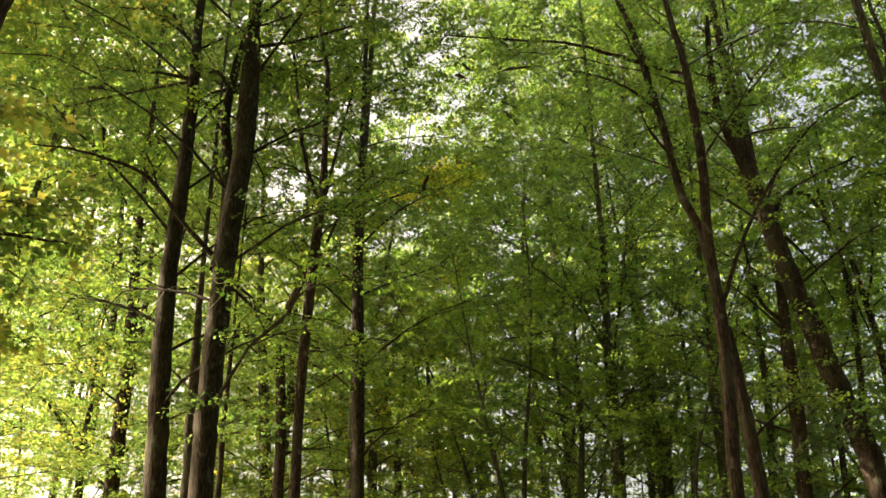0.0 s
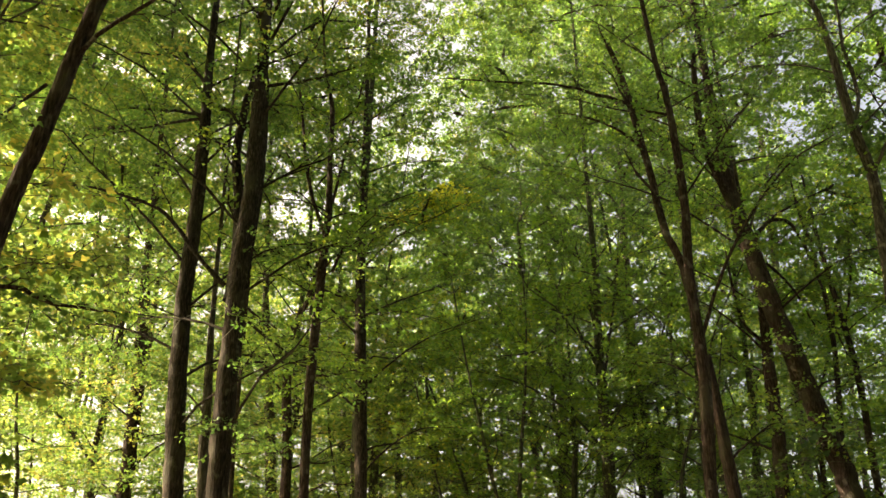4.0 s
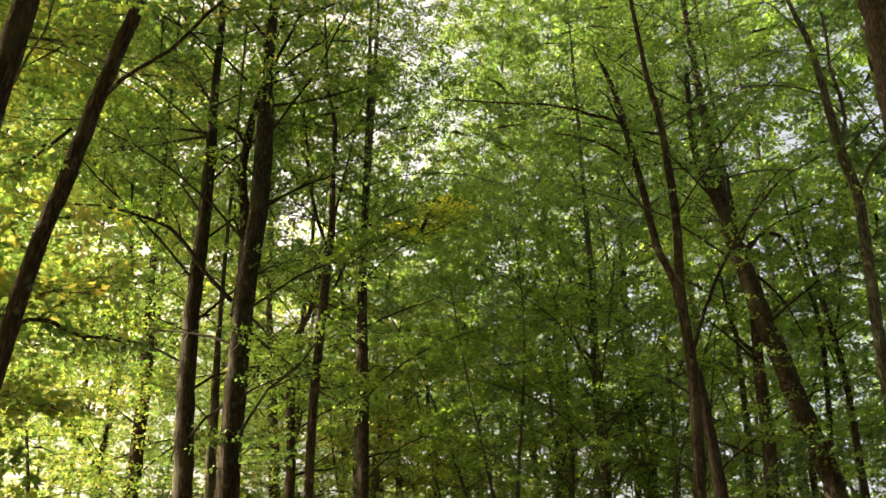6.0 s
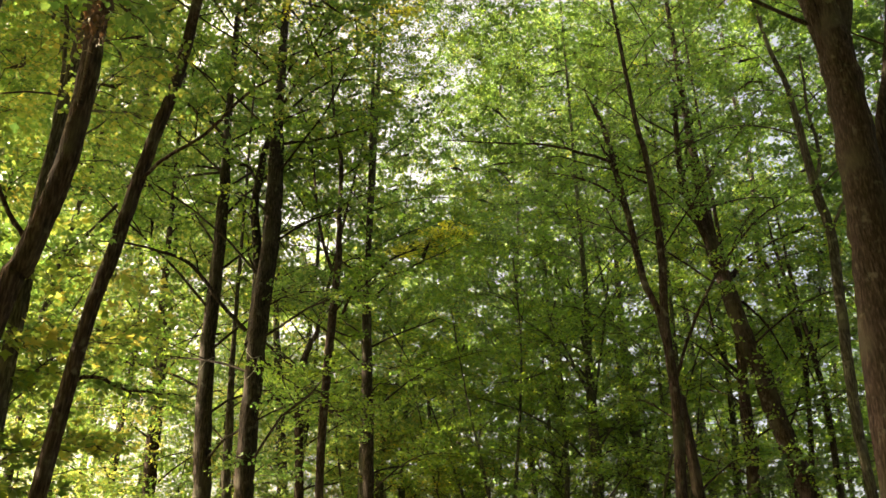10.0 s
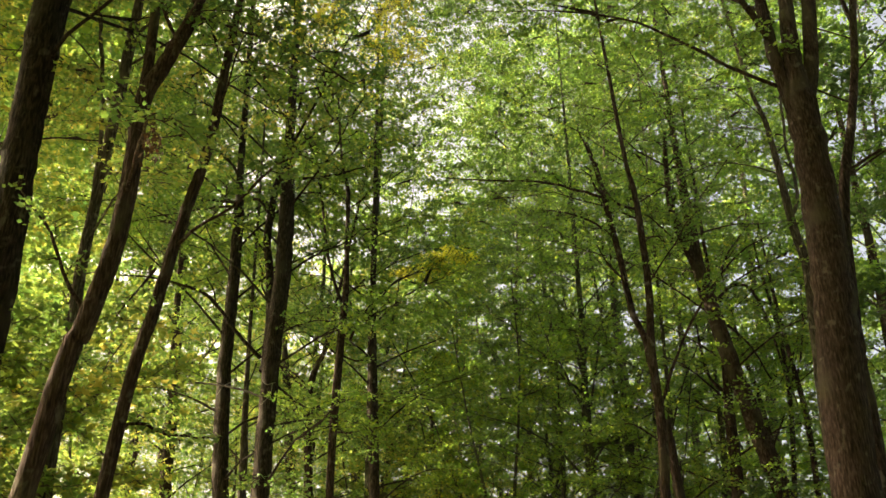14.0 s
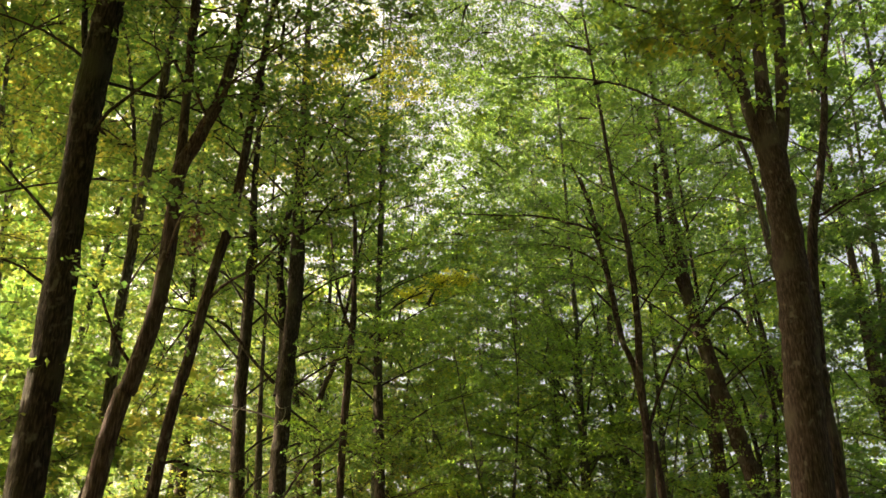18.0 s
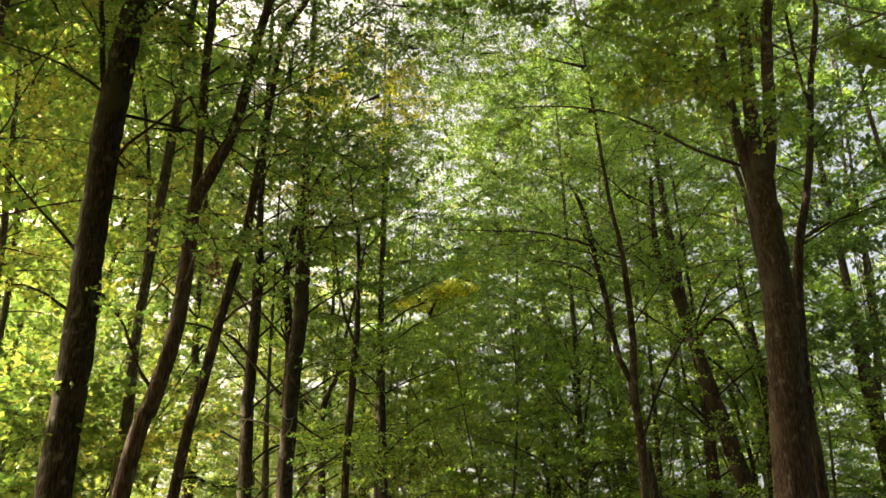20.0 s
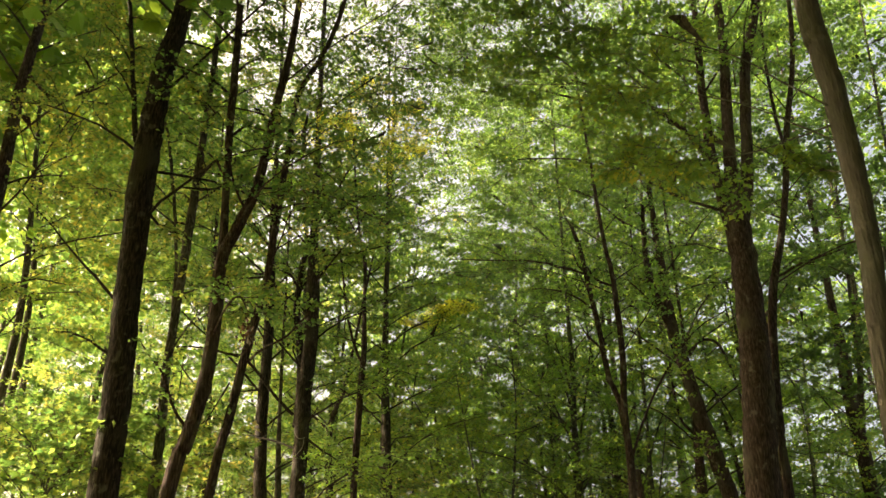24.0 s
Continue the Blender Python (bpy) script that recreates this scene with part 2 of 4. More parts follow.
def branching(line, rng, subs, twigs, reach, density, leaf, start=0.3, fine=True):
    """Side shoots and twigs off a limb's line, with the places of the leaves along them."""
    path, r = line[:, :3], line[:, 3]
    length = np.linalg.norm(path[-1] - path[0])
    u = np.linspace(start, 0.98, subs) + rng.uniform(-0.04, 0.04, subs)
    f = np.clip(u, 0, 0.999) * (len(path) - 1)
    i = f.astype(int)
    foot = path[i] + (path[i + 1] - path[i]) * (f - i)[:, None]
    ahead = unit(path[i + 1] - path[i])
    flat = unit(np.cross(ahead, (0, 0, 1.0)) + 1e-6)
    sign = np.where(np.arange(subs) % 2, 1.0, -1.0)[:, None]
    way = unit(ahead * rng.uniform(0.5, 1.1, (subs, 1)) + flat * sign * rng.uniform(0.6, 1.1, (subs, 1)) + np.array([0, 0, 1.0]) * rng.normal(0.15, 0.25, (subs, 1)))
    size = reach * length * (1.1 - 0.6 * u) * rng.uniform(0.7, 1.25, subs)
    s = np.linspace(0, 1, 4)
    shoot = foot[:, None] + way[:, None] * (size[:, None] * s)[..., None]
    shoot[..., 2] += (0.10 * s - 0.20 * s * s) * size[:, None]
    shoot[:, 1:] += rng.normal(0, 0.05, shoot[:, 1:].shape) * size[:, None, None]
    thick = np.clip(r[i] * 0.5, 0.006, 0.03)[:, None] * np.array([1, 0.8, 0.6, 0.3])
    pieces = [tubes(shoot if fine else shoot[:, ::3], thick if fine else thick[:, ::3], 3)]
    # Twigs alternate along each shoot.
    m = subs * twigs
    own = np.repeat(np.arange(subs), twigs)
    q = np.tile(np.linspace(0.22, 0.98, twigs), subs) * 2.999
    j = q.astype(int)
    foot2 = shoot[own, j] + (shoot[own, j + 1] - shoot[own, j]) * (q - j)[:, None]
    flat2 = unit(np.cross(way[own], (0, 0, 1.0)))
    sign2 = np.where(np.arange(m) % 2, 1.0, -1.0)[:, None]
    way2 = unit(way[own] * rng.uniform(0.5, 1.2, (m, 1)) + flat2 * sign2 * rng.uniform(0.3, 1.1, (m, 1)) + np.array([0, 0, 1.0]) * rng.normal(-0.05, 0.22, (m, 1)))
    size2 = size[own] * 0.45 * rng.uniform(0.6, 1.3, m)
    s2 = np.linspace(0, 1, 3)
    twig = foot2[:, None] + way2[:, None] * (size2[:, None] * s2)[..., None]
    twig[:, 2, 2] -= 0.10 * size2
    if fine:
        pieces.append(tubes(twig[:, ::2], np.full((m, 1), 1.0) * np.array([0.006, 0.002]), 3))
    # Leaves along the twigs and the outer shoots.
    count = max(1, int(density * size2.sum()))
    k = rng.choice(m, count, p=size2 / size2.sum())
    w = rng.uniform(0.1, 1.08, count)
    spot = foot2[k] + way2[k] * (size2[k] * w)[:, None]
    spot[:, 2] -= 0.10 * size2[k] * w * w
    lateral = unit(np.cross(way2[k], (0, 0, 1.0))) * rng.normal(0, 0.8 * leaf, count)[:, None]
    spot = spot + lateral + rng.normal(0, 0.35 * leaf, (count, 3))
    return pieces, spot, unit(way2[k] + unit(lateral) * 0.7)


def make_tree(kind, label, seed, trunk, limbs, bark, leaf_mat, extra, low, reach, leaf=0.10, density=26, shape=OVAL, sides=12, subs=7, twigs=5, group="", fan=(0, 360), spread=0.4, fine=True, turning=(), lift=1.0):
    """A tree: trunk nodes (x, y, z, radius) from the ground up, its known limbs, and further limbs of the crown from the height low upward."""
    rng = np.random.default_rng(seed)
    root = np.array(trunk[0][:3])
    root[2] = 0
    tree = tagged(new(kind), label, "tree", group)
    tree.location = root
    off = np.array([*root, 0])
    line = spline(trunk, 7 if fine else 4) - off
    part("trunk", trunk_mesh(line, sides, rng, bark), tree)
    spots, ways = [], []
    for nodes in limbs:
        limb = spline(nodes, 4) - off
        pieces = [tubes(limb[None, :, :3] + rng.normal(0, 0.006, limb[None, :, :3].shape), np.maximum(limb[None, :, 3], 0.005), 8)]
        more, spot, way = branching(limb, rng, subs, twigs, 0.28, density, leaf, 0.35)
        v, f = grafted(pieces[0], more)
        part("limb", mesh_from("limb", v, f, bark, True), tree)
        spots.append(spot)
        ways.append(way)
    top = line[-1, 2]
    for i in range(extra):
        h = low + (top - low) * ((i + rng.uniform(0.1, 0.9)) / extra) ** 0.9
        k = int(np.argmin(np.abs(line[:, 2] - h)))
        at, r = line[k, :3], line[k, 3]
        fall = (h - low) / max(top - low, 0.1)
        length = reach * (0.60 + 0.55 * math.sin(math.pi * (0.12 + 0.85 * fall))) * rng.uniform(0.7, 1.3)
        turn = radians(fan[0] + (fan[1] - fan[0]) * ((i * 0.381966) % 1.0) + rng.uniform(-14, 14))
        rise = (rng.uniform(0.35, 1.0) + 0.9 * fall) * lift
        s = np.linspace(0, 1, 7)
        out = np.stack([np.cos(turn + spread * s * rng.normal()) * s, np.sin(turn + spread * s * rng.normal()) * s, rise * s - 0.62 * rise * s ** 2.2], -1) * length
        limb = np.concatenate([at + out, (np.clip(r * 0.26, 0.010, 0.030) * (1 - 0.85 * s))[:, None]], 1)
        limb[1:, :3] += rng.normal(0, 0.025 * length, (6, 3)) * s[1:, None]
        more, spot, way = branching(limb, rng, subs, twigs, 0.36, density, leaf, 0.3 if fine else 0.18, fine)
        v, f = grafted(tubes(limb[None, :, :3], limb[None, :, 3], 5 if fine else 4), more)
        part("limb", mesh_from("limb", v, f, bark, True), tree)
        spots.append(spot)
        ways.append(way)
    spots, ways = np.concatenate(spots), np.concatenate(ways)
    sizes = leaf * rng.uniform(0.65, 1.35, len(spots))
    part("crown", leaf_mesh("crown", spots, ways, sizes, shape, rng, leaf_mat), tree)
    for nodes in turning:
        limb = spline(nodes, 4) - off
        more, spot, way = branching(limb, rng, 14, 8, 0.46, 0.9 * density, leaf, 0.35)
        v, f = grafted(tubes(limb[None, :, :3], np.maximum(limb[None, :, 3], 0.005), 6), more)
        bough = part("limb", mesh_from("limb", v, f, bark, True), tree)
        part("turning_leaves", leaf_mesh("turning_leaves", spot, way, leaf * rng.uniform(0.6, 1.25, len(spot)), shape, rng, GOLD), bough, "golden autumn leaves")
    return tree


# ---- ground ----
def ground():
    n, span = 90, 260.0
    g = np.linspace(-1, 1, n)
    g = np.sign(g) * np.abs(g) ** 1.8 * span
    x, y = np.meshgrid(g, g + 15)
    z = -0.03 + 0.05 * np.sin(x * 0.7 + 1.3) * np.sin(y * 0.55) + 0.03 * np.sin(x * 1.9) * np.cos(y * 2.3)
    verts = np.stack([x, y, z], -1).reshape(-1, 3)
    i = (np.arange(n - 1)[:, None] * n + np.arange(n - 1)).ravel()
    faces = np.stack([i, i + 1, i + n + 1, i + n], -1)
    tagged(new("ground", mesh_from("ground", verts, faces, LITTER, True)), "brown leaf litter and moss on the forest floor", "ground", kind="structure")


ground()


# ---- the trees along the way ----
make_tree('tree', 'slim straight tree with dark bark in yellow-green foliage', 1,
          [(-8.46, 23.00, -0.10, 0.243), (-8.59, 23.00, 5.81, 0.195), (-8.65, 23.00, 7.58, 0.194), (-8.71, 23.00, 9.32, 0.185), (-8.89, 23.00, 11.70, 0.155), (-9.01, 23.00, 12.97, 0.111), (-9.24, 23.00, 18.38, 0.071), (-9.54, 23.00, 25.00, 0.022)],
          [],
          BARK, FRESH, 34, 4, 4, leaf=0.079, density=58, fan=(-50, 230))
straight = make_tree('tree', 'tall straight dark-barked tree with side branches', 2,
          [(-4.25, 13.70, -0.10, 0.217), (-4.45, 13.70, 4.15, 0.174), (-4.60, 13.70, 5.85, 0.162), (-4.72, 13.70, 7.66, 0.147), (-4.74, 13.70, 9.67, 0.137), (-4.78, 13.70, 11.41, 0.123), (-4.87, 13.70, 13.04, 0.085), (-5.02, 13.70, 18.42, 0.055), (-5.20, 13.70, 25.00, 0.019)],
          [[(-4.87, 13.70, 11.94, 0.037), (-5.28, 13.37, 11.82, 0.028), (-5.72, 13.03, 11.62, 0.023), (-6.05, 12.70, 11.44, 0.011)],
           [(-4.90, 13.70, 11.86, 0.033), (-6.10, 14.20, 12.01, 0.025), (-7.64, 14.70, 11.98, 0.013)],
           [(-4.80, 13.70, 12.48, 0.041), (-5.08, 13.87, 13.03, 0.038), (-5.60, 14.03, 13.60, 0.030), (-6.32, 14.20, 14.20, 0.018)]],
          BARK_DARK, FRESH, 34, 5, 3.8, leaf=0.068, density=46, fan=(-50, 230))
twin = make_tree('tree', 'big dark-barked tree with a second stem hugging its trunk', 3,
          [(-3.50, 13.00, -0.10, 0.215), (-3.55, 13.00, 3.94, 0.172), (-3.59, 13.00, 5.29, 0.180), (-3.59, 13.00, 6.57, 0.179), (-3.59, 13.00, 8.07, 0.179), (-3.52, 13.00, 9.49, 0.177), (-3.53, 13.00, 10.91, 0.175), (-3.57, 13.00, 12.19, 0.151), (-3.60, 13.00, 13.14, 0.113), (-3.68, 13.00, 18.93, 0.072), (-3.77, 13.00, 26.00, 0.023)],
          [[(-3.70, 13.00, 7.56, 0.132), (-3.69, 13.08, 8.43, 0.109), (-3.79, 13.16, 9.59, 0.094), (-3.95, 13.24, 10.71, 0.088), (-3.93, 13.32, 11.78, 0.081), (-3.79, 13.40, 12.93, 0.063)],
           [(-3.82, 13.00, 7.86, 0.049), (-4.29, 12.76, 8.32, 0.039), (-4.88, 12.52, 9.04, 0.039), (-5.44, 12.28, 9.22, 0.028), (-6.01, 12.04, 9.29, 0.021), (-6.59, 11.80, 9.24, 0.010)],
           [(-3.51, 13.00, 12.16, 0.040), (-2.86, 12.80, 12.08, 0.027), (-2.31, 12.60, 12.07, 0.023), (-1.62, 12.40, 12.15, 0.011)],
           [(-3.93, 13.00, 11.29, 0.035), (-4.21, 13.20, 11.72, 0.032), (-4.49, 13.40, 11.91, 0.024), (-5.00, 13.60, 12.54, 0.017)],
           [(-3.46, 13.00, 7.30, 0.028), (-3.15, 13.50, 7.11, 0.025), (-2.80, 14.00, 6.94, 0.015)]],
          BARK_DARK, GREEN, 34, 5, 3.8, turning=[[(-3.6, 13.0, 12.9, 0.04), (-2.9, 12.2, 13.7, 0.03), (-2.2, 11.0, 14.2, 0.02), (-1.4, 9.6, 14.5, 0.008)]], density=46, fan=(-50, 230), leaf=0.066)
make_tree('tree', 'thin tree in sunlit grey standing close behind a bigger trunk', 4,
          [(-4.15, 15.00, -0.10, 0.125), (-4.33, 15.00, 4.38, 0.100), (-4.41, 15.00, 5.44, 0.098), (-4.47, 15.00, 6.67, 0.087), (-4.55, 15.00, 8.46, 0.051), (-4.64, 15.00, 12.30, 0.032), (-4.75, 15.00, 17.00, 0.019)],
          [],
          BARK_GREY_LIT_HAZED, FRESH, 20, 4, 2.6, leaf=0.068, density=58, fan=(-50, 230))
make_tree('tree', 'slender forked tree with bare crooked upper stems', 5,
          [(-2.34, 14.30, -0.10, 0.108), (-2.39, 14.30, 4.16, 0.086), (-2.41, 14.30, 5.84, 0.086), (-2.38, 14.30, 7.38, 0.090), (-2.32, 14.30, 8.71, 0.088), (-2.27, 14.30, 10.02, 0.071), (-2.30, 14.30, 11.17, 0.052), (-2.33, 14.30, 12.53, 0.049), (-2.53, 14.30, 13.61, 0.033), (-2.76, 14.30, 16.03, 0.021), (-3.04, 14.30, 19.00, 0.019)],
          [[(-2.31, 14.30, 9.56, 0.044), (-2.54, 14.36, 10.12, 0.036), (-2.81, 14.42, 11.18, 0.033), (-3.01, 14.48, 12.66, 0.030), (-3.24, 14.54, 13.73, 0.022), (-3.71, 14.60, 14.63, 0.014)],
           [(-2.13, 14.30, 8.71, 0.031), (-1.91, 14.15, 9.16, 0.023), (-1.56, 14.00, 9.58, 0.012)],
           [(-2.30, 14.30, 8.34, 0.023), (-2.01, 14.55, 8.31, 0.019), (-1.71, 14.80, 8.39, 0.012)],
           [(-2.43, 14.30, 6.64, 0.026), (-2.06, 14.13, 6.56, 0.018), (-1.64, 13.97, 6.61, 0.014), (-1.27, 13.80, 6.62, 0.007)],
           [(-2.36, 14.30, 12.98, 0.026), (-2.00, 14.30, 13.17, 0.017), (-1.56, 14.30, 13.42, 0.013)],
           [(-2.27, 14.30, 12.11, 0.021), (-1.98, 14.30, 12.32, 0.017), (-1.72, 14.30, 12.69, 0.013)]],
          BARK, GREEN, 14, 8, 2.2, density=58, fan=(-50, 230), leaf=0.066)
make_tree('tree', 'slender forked tree with a crooked stem', 6,
          [(-3.50, 19.50, -0.10, 0.162), (-3.61, 19.50, 5.06, 0.129), (-3.67, 19.50, 6.56, 0.115), (-3.80, 19.50, 8.16, 0.113), (-3.80, 19.50, 9.15, 0.103), (-3.60, 19.50, 9.88, 0.078), (-3.39, 19.50, 10.48, 0.059), (-2.81, 19.50, 13.87, 0.038), (-2.11, 19.50, 18.00, 0.019)],
          [[(-3.79, 19.50, 9.03, 0.046), (-4.27, 19.50, 9.44, 0.041), (-4.87, 19.50, 9.96, 0.031), (-5.24, 19.50, 10.26, 0.021)]],
          BARK, FRESH, 24, 4.5, 2.8, leaf=0.071, density=58, fan=(-50, 230))
make_tree('tree', 'straight grey-brown tree behind forked saplings', 7,
          [(-4.45, 24.00, -0.10, 0.217), (-4.78, 24.00, 5.84, 0.174), (-5.06, 24.00, 8.65, 0.152), (-5.34, 24.00, 11.05, 0.127), (-5.51, 24.00, 12.51, 0.097), (-5.83, 24.00, 18.13, 0.062), (-6.22, 24.00, 25.00, 0.019)],
          [],
          BARK_GREY_LIT_HAZED, FRESH, 34, 4.5, 3.8, leaf=0.079, density=58, fan=(-50, 230))
make_tree('tree', 'straight dark tree with patchy bark beside the opening', 8,
          [(-1.67, 18.40, -0.10, 0.173), (-1.76, 18.40, 4.87, 0.139), (-1.82, 18.40, 6.53, 0.144), (-1.90, 18.40, 8.32, 0.138), (-1.99, 18.40, 10.13, 0.125), (-2.01, 18.40, 12.09, 0.085), (-2.05, 18.40, 17.45, 0.054), (-2.10, 18.40, 24.00, 0.019)],
          [],
          BARK_DARK, GREEN, 34, 5, 3.4, leaf=0.071, turning=[[(-2.0, 18.4, 11.4, 0.035), (-1.3, 18.9, 12.2, 0.03), (-0.6, 19.4, 12.7, 0.02), (0.1, 19.8, 13.0, 0.006)]], density=58, fan=(-50, 230))
make_tree('tree', 'tall slim tree with a high spreading deep green crown', 50,
          [(-2.10, 20.60, -0.10, 0.120), (-2.15, 20.60, 7.00, 0.110), (-2.20, 20.60, 13.00, 0.095), (-2.10, 20.60, 19.00, 0.070), (-2.00, 20.60, 26.50, 0.020)],
          [], BARK_HAZE_GREEN, SHADE, 24, 19.2, 5.0, leaf=0.080, density=46, fan=(-75, 60))
make_tree('tree', 'slender leaning tree with one long rising branch', 9,
          [(-3.89, 5.00, -0.10, 0.091), (-3.50, 5.00, 4.65, 0.073), (-3.33, 5.00, 5.74, 0.073), (-3.15, 5.00, 6.90, 0.069), (-2.95, 5.00, 7.96, 0.065), (-2.85, 5.00, 9.31, 0.058), (-2.77, 5.00, 10.30, 0.053), (-2.66, 5.00, 11.61, 0.048), (-2.28, 5.00, 12.48, 0.046), (-1.96, 5.00, 13.54, 0.040), (-1.58, 5.00, 16.00, 0.026), (-1.13, 5.00, 19.00, 0.014)],
          [[(-3.22, 5.00, 6.54, 0.024), (-2.88, 4.85, 6.77, 0.019), (-2.48, 4.70, 6.94, 0.017), (-2.04, 4.55, 7.35, 0.015), (-1.65, 4.40, 7.48, 0.009)],
           [(-3.59, 5.00, 4.19, 0.023), (-3.55, 5.12, 4.41, 0.020), (-3.37, 5.25, 4.51, 0.018), (-3.11, 5.38, 4.42, 0.016), (-2.69, 5.50, 4.41, 0.008)],
           [(-3.37, 5.00, 6.29, 0.017), (-3.48, 4.75, 5.87, 0.012), (-3.55, 4.50, 5.47, 0.008)]],
          BARK, FRESH, 16, 8, 2.8, density=56, fan=(-50, 230), leaf=0.066)
leaning = make_tree('tree', 'leaning forked tree with dark smooth bark', 10,
          [(-4.27, 3.80, -0.10, 0.126), (-3.73, 3.80, 4.45, 0.101), (-3.60, 3.80, 5.04, 0.103), (-3.47, 3.80, 5.59, 0.098), (-3.38, 3.80, 6.24, 0.097), (-3.37, 3.80, 7.09, 0.097), (-3.37, 3.80, 7.82, 0.095), (-3.15, 3.80, 8.43, 0.087), (-2.92, 3.80, 9.17, 0.074), (-2.76, 3.80, 10.54, 0.065), (-2.58, 3.80, 11.91, 0.056), (-2.31, 3.80, 16.00, 0.036), (-1.97, 3.80, 21.00, 0.017)],
          [[(-3.36, 3.80, 7.73, 0.080), (-3.44, 3.90, 8.83, 0.062), (-3.53, 4.00, 10.35, 0.066), (-3.59, 4.10, 11.80, 0.065), (-3.66, 4.20, 13.00, 0.062)],
           [(-3.60, 3.80, 5.28, 0.026), (-3.75, 3.60, 5.54, 0.020), (-3.90, 3.40, 5.95, 0.017), (-4.15, 3.20, 6.29, 0.011)],
           [(-3.03, 3.80, 8.57, 0.023), (-3.21, 3.50, 8.90, 0.019), (-3.27, 3.20, 9.31, 0.013)],
           [(-3.38, 3.80, 6.60, 0.020), (-3.00, 3.00, 6.75, 0.016), (-2.65, 2.30, 6.60, 0.012), (-2.40, 1.80, 6.20, 0.006)]],
          BARK, FRESH, 18, 8, 3, density=56, fan=(-50, 230), leaf=0.066)
make_tree('tree', 'slender grey-barked tree with sunlit flank', 11,
          [(-4.59, 6.00, -0.10, 0.107), (-4.66, 6.00, 4.83, 0.085), (-4.68, 6.00, 5.82, 0.081), (-4.72, 6.00, 6.77, 0.075), (-4.69, 6.00, 7.98, 0.074), (-4.65, 6.00, 9.29, 0.081), (-4.62, 6.00, 10.45, 0.079), (-4.60, 6.00, 11.56, 0.065), (-4.56, 6.00, 15.81, 0.041), (-4.50, 6.00, 21.00, 0.016)],
          [[(-4.73, 6.00, 7.77, 0.029), (-4.87, 6.08, 9.21, 0.030), (-5.12, 6.15, 10.54, 0.032), (-5.40, 6.22, 11.72, 0.029), (-5.92, 6.30, 13.26, 0.021)],
           [(-4.61, 6.00, 10.47, 0.031), (-4.41, 6.00, 10.75, 0.024), (-4.22, 6.00, 10.99, 0.012)]],
          BARK_GREY_LIT_HAZED, FRESH, 20, 7, 3, density=63, fan=(-50, 230), leaf=0.066)
make_tree('tree', 'stout dark-brown shaded tree with leafy shoots on its trunk', 12,
          [(-4.71, 4.30, -0.10, 0.263), (-4.79, 4.30, 4.54, 0.211), (-4.82, 4.30, 5.90, 0.206), (-4.87, 4.30, 7.13, 0.192), (-4.91, 4.30, 8.26, 0.191), (-4.94, 4.30, 9.48, 0.215), (-4.93, 4.30, 10.91, 0.198), (-4.84, 4.30, 12.10, 0.178), (-4.71, 4.30, 13.11, 0.156), (-4.41, 4.30, 18.01, 0.100), (-4.03, 4.30, 24.00, 0.031)],
          [[(-5.16, 4.30, 10.24, 0.049), (-5.39, 4.43, 11.24, 0.044), (-5.62, 4.57, 12.32, 0.042), (-5.88, 4.70, 13.54, 0.040)],
           [(-4.77, 4.30, 8.91, 0.027), (-4.45, 4.10, 8.50, 0.020), (-4.15, 3.90, 8.33, 0.010)],
           [(-4.90, 4.30, 6.42, 0.025), (-5.20, 4.20, 6.65, 0.019), (-5.47, 4.10, 6.77, 0.016), (-5.77, 4.00, 6.80, 0.006)],
           [(-4.98, 4.30, 7.31, 0.029), (-5.50, 4.03, 7.85, 0.019), (-5.96, 3.77, 8.35, 0.013), (-6.41, 3.50, 8.84, 0.010)],
           [(-4.77, 4.30, 11.97, 0.037), (-4.23, 3.95, 11.11, 0.021), (-3.68, 3.60, 10.30, 0.013)]],
          BARK_SHADED, FRESH, 22, 8, 3.6, shape=LOBED, density=63, fan=(-50, 230), leaf=0.066)
make_tree('tree', 'leaning dark tree in yellow-green foliage', 13,
          [(-9.81, 9.00, -0.10, 0.180), (-9.97, 9.00, 8.48, 0.144), (-10.04, 9.00, 10.68, 0.146), (-10.05, 9.00, 12.68, 0.140), (-10.10, 9.00, 14.87, 0.128), (-9.99, 9.00, 17.09, 0.107), (-9.91, 9.00, 20.20, 0.068), (-9.81, 9.00, 24.00, 0.021)],
          [[(-10.04, 9.00, 15.23, 0.041), (-9.57, 9.00, 14.70, 0.030), (-9.10, 9.00, 14.29, 0.020)]],
          BARK, FRESH, 28, 5, 3.8, density=63, fan=(-50, 230), leaf=0.066)
